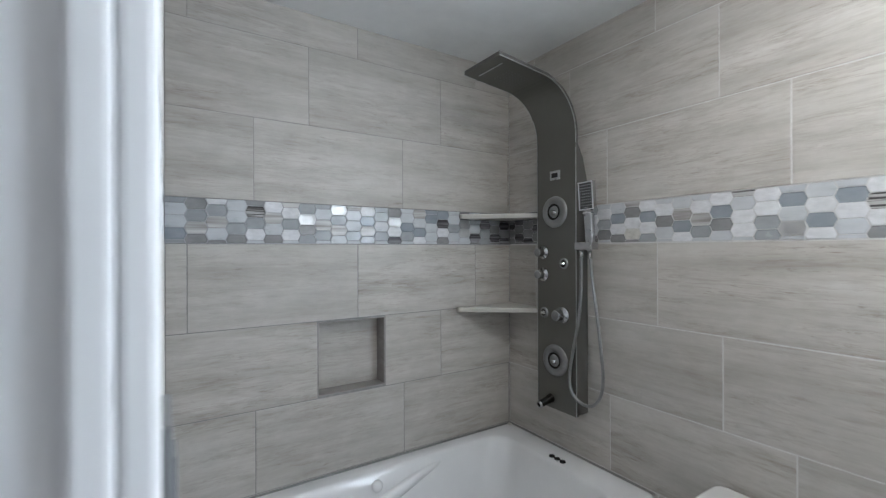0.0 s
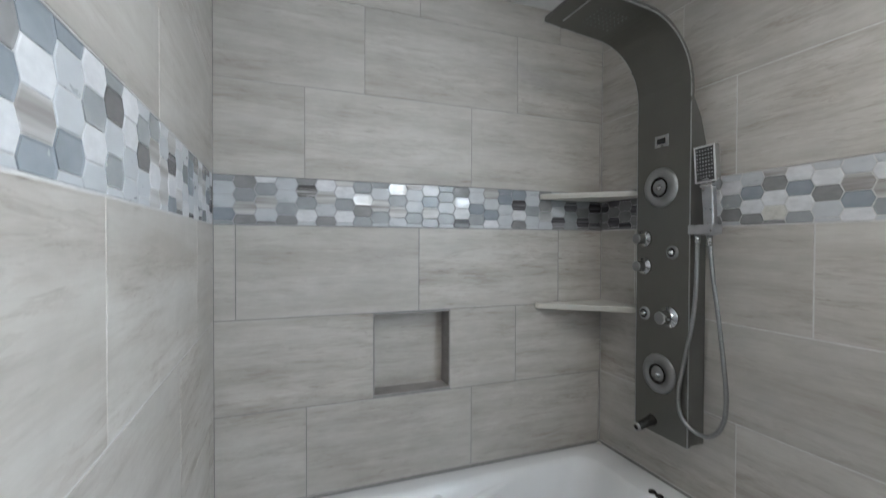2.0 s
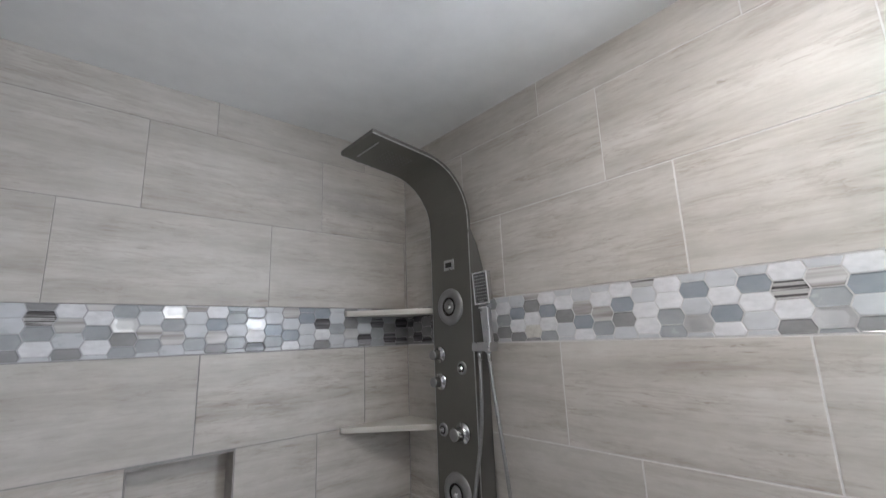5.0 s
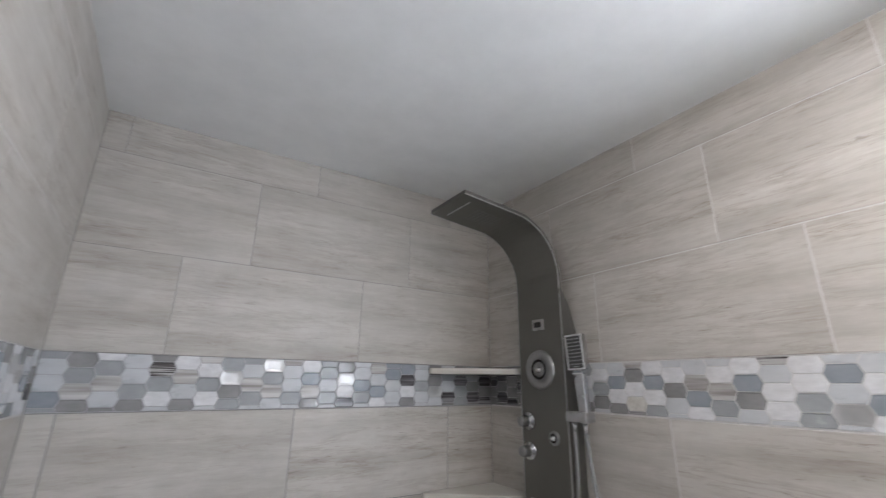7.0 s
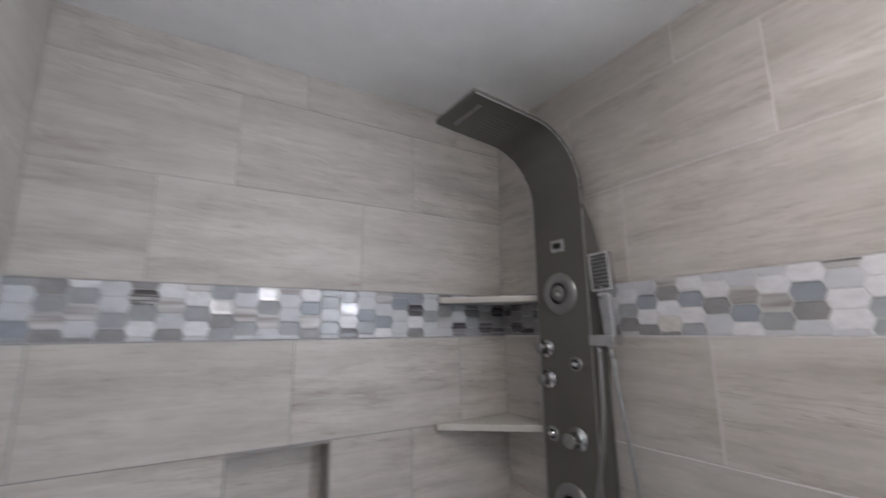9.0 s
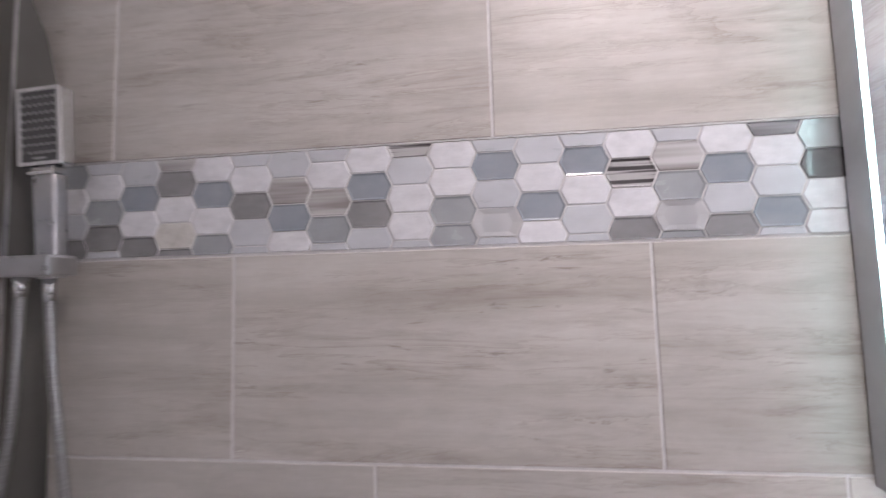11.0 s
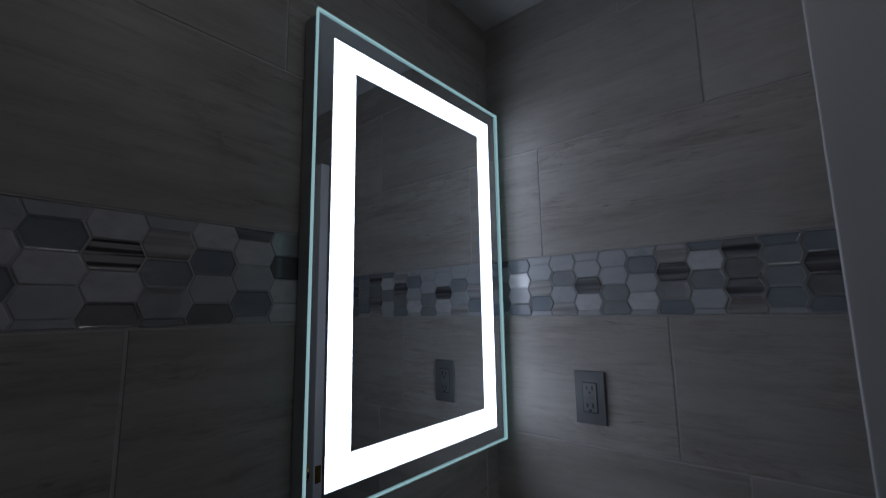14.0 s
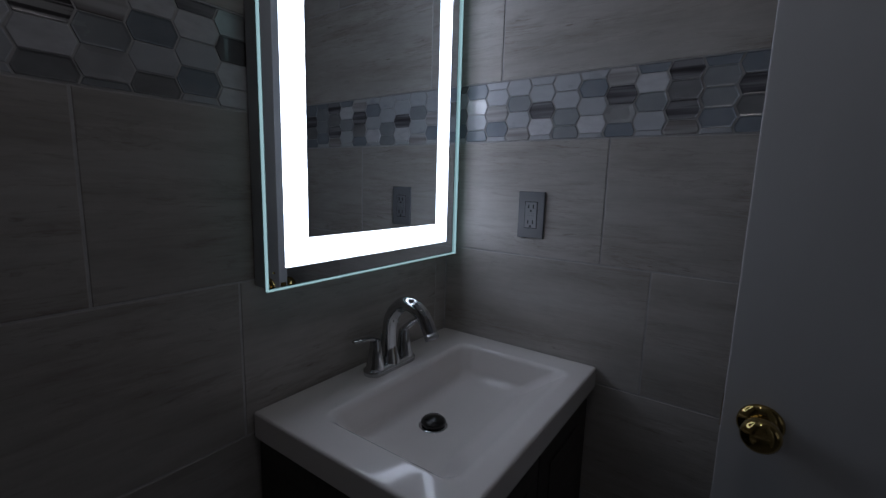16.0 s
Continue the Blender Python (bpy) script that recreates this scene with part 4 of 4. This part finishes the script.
# tiles that line the niche
for lo, hi in (((NX0, ND - 0.004, NZ0), (NX1, ND - 0.0001, NZ1)), ((NX0, 0.001, NZ0 + 0.0001), (NX1, ND - 0.005, NZ0 + 0.004)), ((NX0, 0.001, NZ1 - 0.004), (NX1, ND - 0.005, NZ1 - 0.0001)),
               ((NX0 + 0.0001, 0.001, NZ0 + 0.005), (NX0 + 0.004, ND - 0.005, NZ1 - 0.005)), ((NX1 - 0.004, 0.001, NZ0 + 0.005), (NX1 - 0.0001, ND - 0.005, NZ1 - 0.005))):
    c = [(a + b) / 2 for a, b in zip(lo, hi)]
    ob = part("niche_tile", boxes(([a - k for a, k in zip(lo, c)], [b - k for b, k in zip(hi, c)]), bevel=0.0005), TILE if hi[1] - lo[1] < 0.01 else NICHE_EDGE, wall_north)
    ob.matrix_parent_inverse = Matrix()
    ob.location = c

# floor tiles
for i in range(6):
    for j in range(5):
        y0, x0 = TUB_Y - 0.305 * (i + 1), -0.305 * (j + 1)
        y0 = max(y0, YS)
        x0 = max(x0, XW)
        y1, x1 = TUB_Y - 0.305 * i, -0.305 * j
        if y1 - y0 < 0.02:
            continue
        ob = part("floor_tile", boxes(((-(x1 - x0) / 2 + 0.0015, -(y1 - y0) / 2 + 0.0015, -0.004), ((x1 - x0) / 2 - 0.0015, (y1 - y0) / 2 - 0.0015, 0.0)), bevel=0.0006), FLOOR_TILE, floor)
        ob.location = ((x0 + x1) / 2, (y0 + y1) / 2, FZ)

# ---- mosaic border of long hexagons ----
PITCH, RISE = 0.0628, 0.0415
HW, HF, HH = 0.0343, 0.0256, 0.0199      # half of the tip-to-tip width, of the flat sides, of the height


def clip(poly, axis, limit, keep_below):
    out = []
    for p, q in zip(poly, poly[1:] + poly[:1]):
        a, b = (p[axis] <= limit) == keep_below, (q[axis] <= limit) == keep_below
        if a:
            out.append(p)
        if a != b:
            t = (limit - p[axis]) / (q[axis] - p[axis])
            out.append(tuple(p[i] + (q[i] - p[i]) * t for i in (0, 1)))
    return out


def hex_piece(wall, parent, u, z, first, last, letter):
    poly = [(-HW, 0), (-HF, -HH), (HF, -HH), (HW, 0), (HF, HH), (-HF, HH)]
    for axis, limit, below in ((0, last - u, True), (0, first - u, False), (1, MOSAIC[1] - z, True), (1, MOSAIC[0] - z, False)):
        poly = clip(poly, axis, limit, below)
        if len(poly) < 3:
            return
    if max(p[0] for p in poly) - min(p[0] for p in poly) < 0.004 or max(p[1] for p in poly) - min(p[1] for p in poly) < 0.003:
        return
    # inset of the face along and up, depth of the rim and of the face: glass pieces are dished, metal ones softly
    flat = (0.66, 0.66, 0.0, 0.0011) if letter == "M" else (0.915, 0.85, 0.0, 0.0010) if letter in "BGDEKS" else (0.965, 0.94, 0.0007, 0.0)
    key = ("hex", flat, *[round(c, 3) for p in poly for c in p])
    if key not in meshes:
        cx, cz = sum(p[0] for p in poly) / len(poly), sum(p[1] for p in poly) / len(poly)
        bm = loft([[(x, 0.0030, y) for x, y in poly], [(x, flat[2], y) for x, y in poly], [(cx + (x - cx) * flat[0], flat[3], cz + (y - cz) * flat[1]) for x, y in poly]], True, True)
        bmesh.ops.recalc_face_normals(bm, faces=bm.faces)
        me = bpy.data.meshes.new("mosaic_tile")
        bm.to_mesh(me)
        bm.free()
        me.materials.append(None)
        meshes[key] = me
    ob = new("mosaic_tile", meshes[key])
    ob.parent = parent
    ob.material_slots[0].link = 'OBJECT'
    ob.material_slots[0].material = HEX[letter]
    depth = {"W": -0.0010, "L": -0.0006, "T": -0.0002, "M": -0.0012}.get(letter, -0.0007)
    tilt = {"M": 0.5, "W": 0.8, "L": 0.7}.get(letter, 0.35)
    ob.matrix_basis = (wall_frame(wall) @ Matrix.Translation((u, 0.0026 + depth, z)) @
                       pose(0, 0, 0, random.uniform(-tilt, tilt), 0, random.uniform(-tilt, tilt)))


def mosaic(wall, parent, first, last, origin, columns, start, flip, pitch=PITCH):
    """columns: the colours from top to bottom, column by column, from number start on; flip: which columns begin with a half piece."""
    known = dict(enumerate(columns.split(), start))
    low, high = math.floor((first - origin) / pitch) - 1, math.ceil((last - origin) / pitch) + 1
    rng = random.Random(wall)
    for k in range(low, high + 1):
        letters = known.get(k, "")
        half = (k % 2 == 0) != flip
        for i in range(5):
            z = (1.5585 if half else 1.5378) - RISE * i
            letter = letters[i] if i < len(letters) else rng.choice("WWWLLLLLGGBBDTTKM")
            hex_piece(wall, parent, origin + pitch * k, z, first, last, letter)


# first columns, under the corner shelf: dark pieces stand in for its shade
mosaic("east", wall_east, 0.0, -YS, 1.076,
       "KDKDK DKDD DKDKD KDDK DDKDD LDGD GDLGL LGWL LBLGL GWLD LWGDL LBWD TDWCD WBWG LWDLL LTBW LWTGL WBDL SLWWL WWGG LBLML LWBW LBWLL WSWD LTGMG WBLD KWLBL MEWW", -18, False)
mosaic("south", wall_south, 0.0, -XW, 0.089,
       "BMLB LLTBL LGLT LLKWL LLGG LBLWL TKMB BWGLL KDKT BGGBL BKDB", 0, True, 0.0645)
# last columns likewise go dark, the corner's shade put into the piece colours
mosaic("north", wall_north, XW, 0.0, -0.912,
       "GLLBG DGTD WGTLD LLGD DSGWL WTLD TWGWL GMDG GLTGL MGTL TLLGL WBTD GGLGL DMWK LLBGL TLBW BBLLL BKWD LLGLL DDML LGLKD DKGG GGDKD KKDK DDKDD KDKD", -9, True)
mosaic("west", wall_west, DOOR_A + 0.040, 0.0, -0.902,
       "LWLWB WLWL LWLWL BWWG TDBWL BWTB BLLBL WGWL GELGL WWLL LGELL", -7, True)
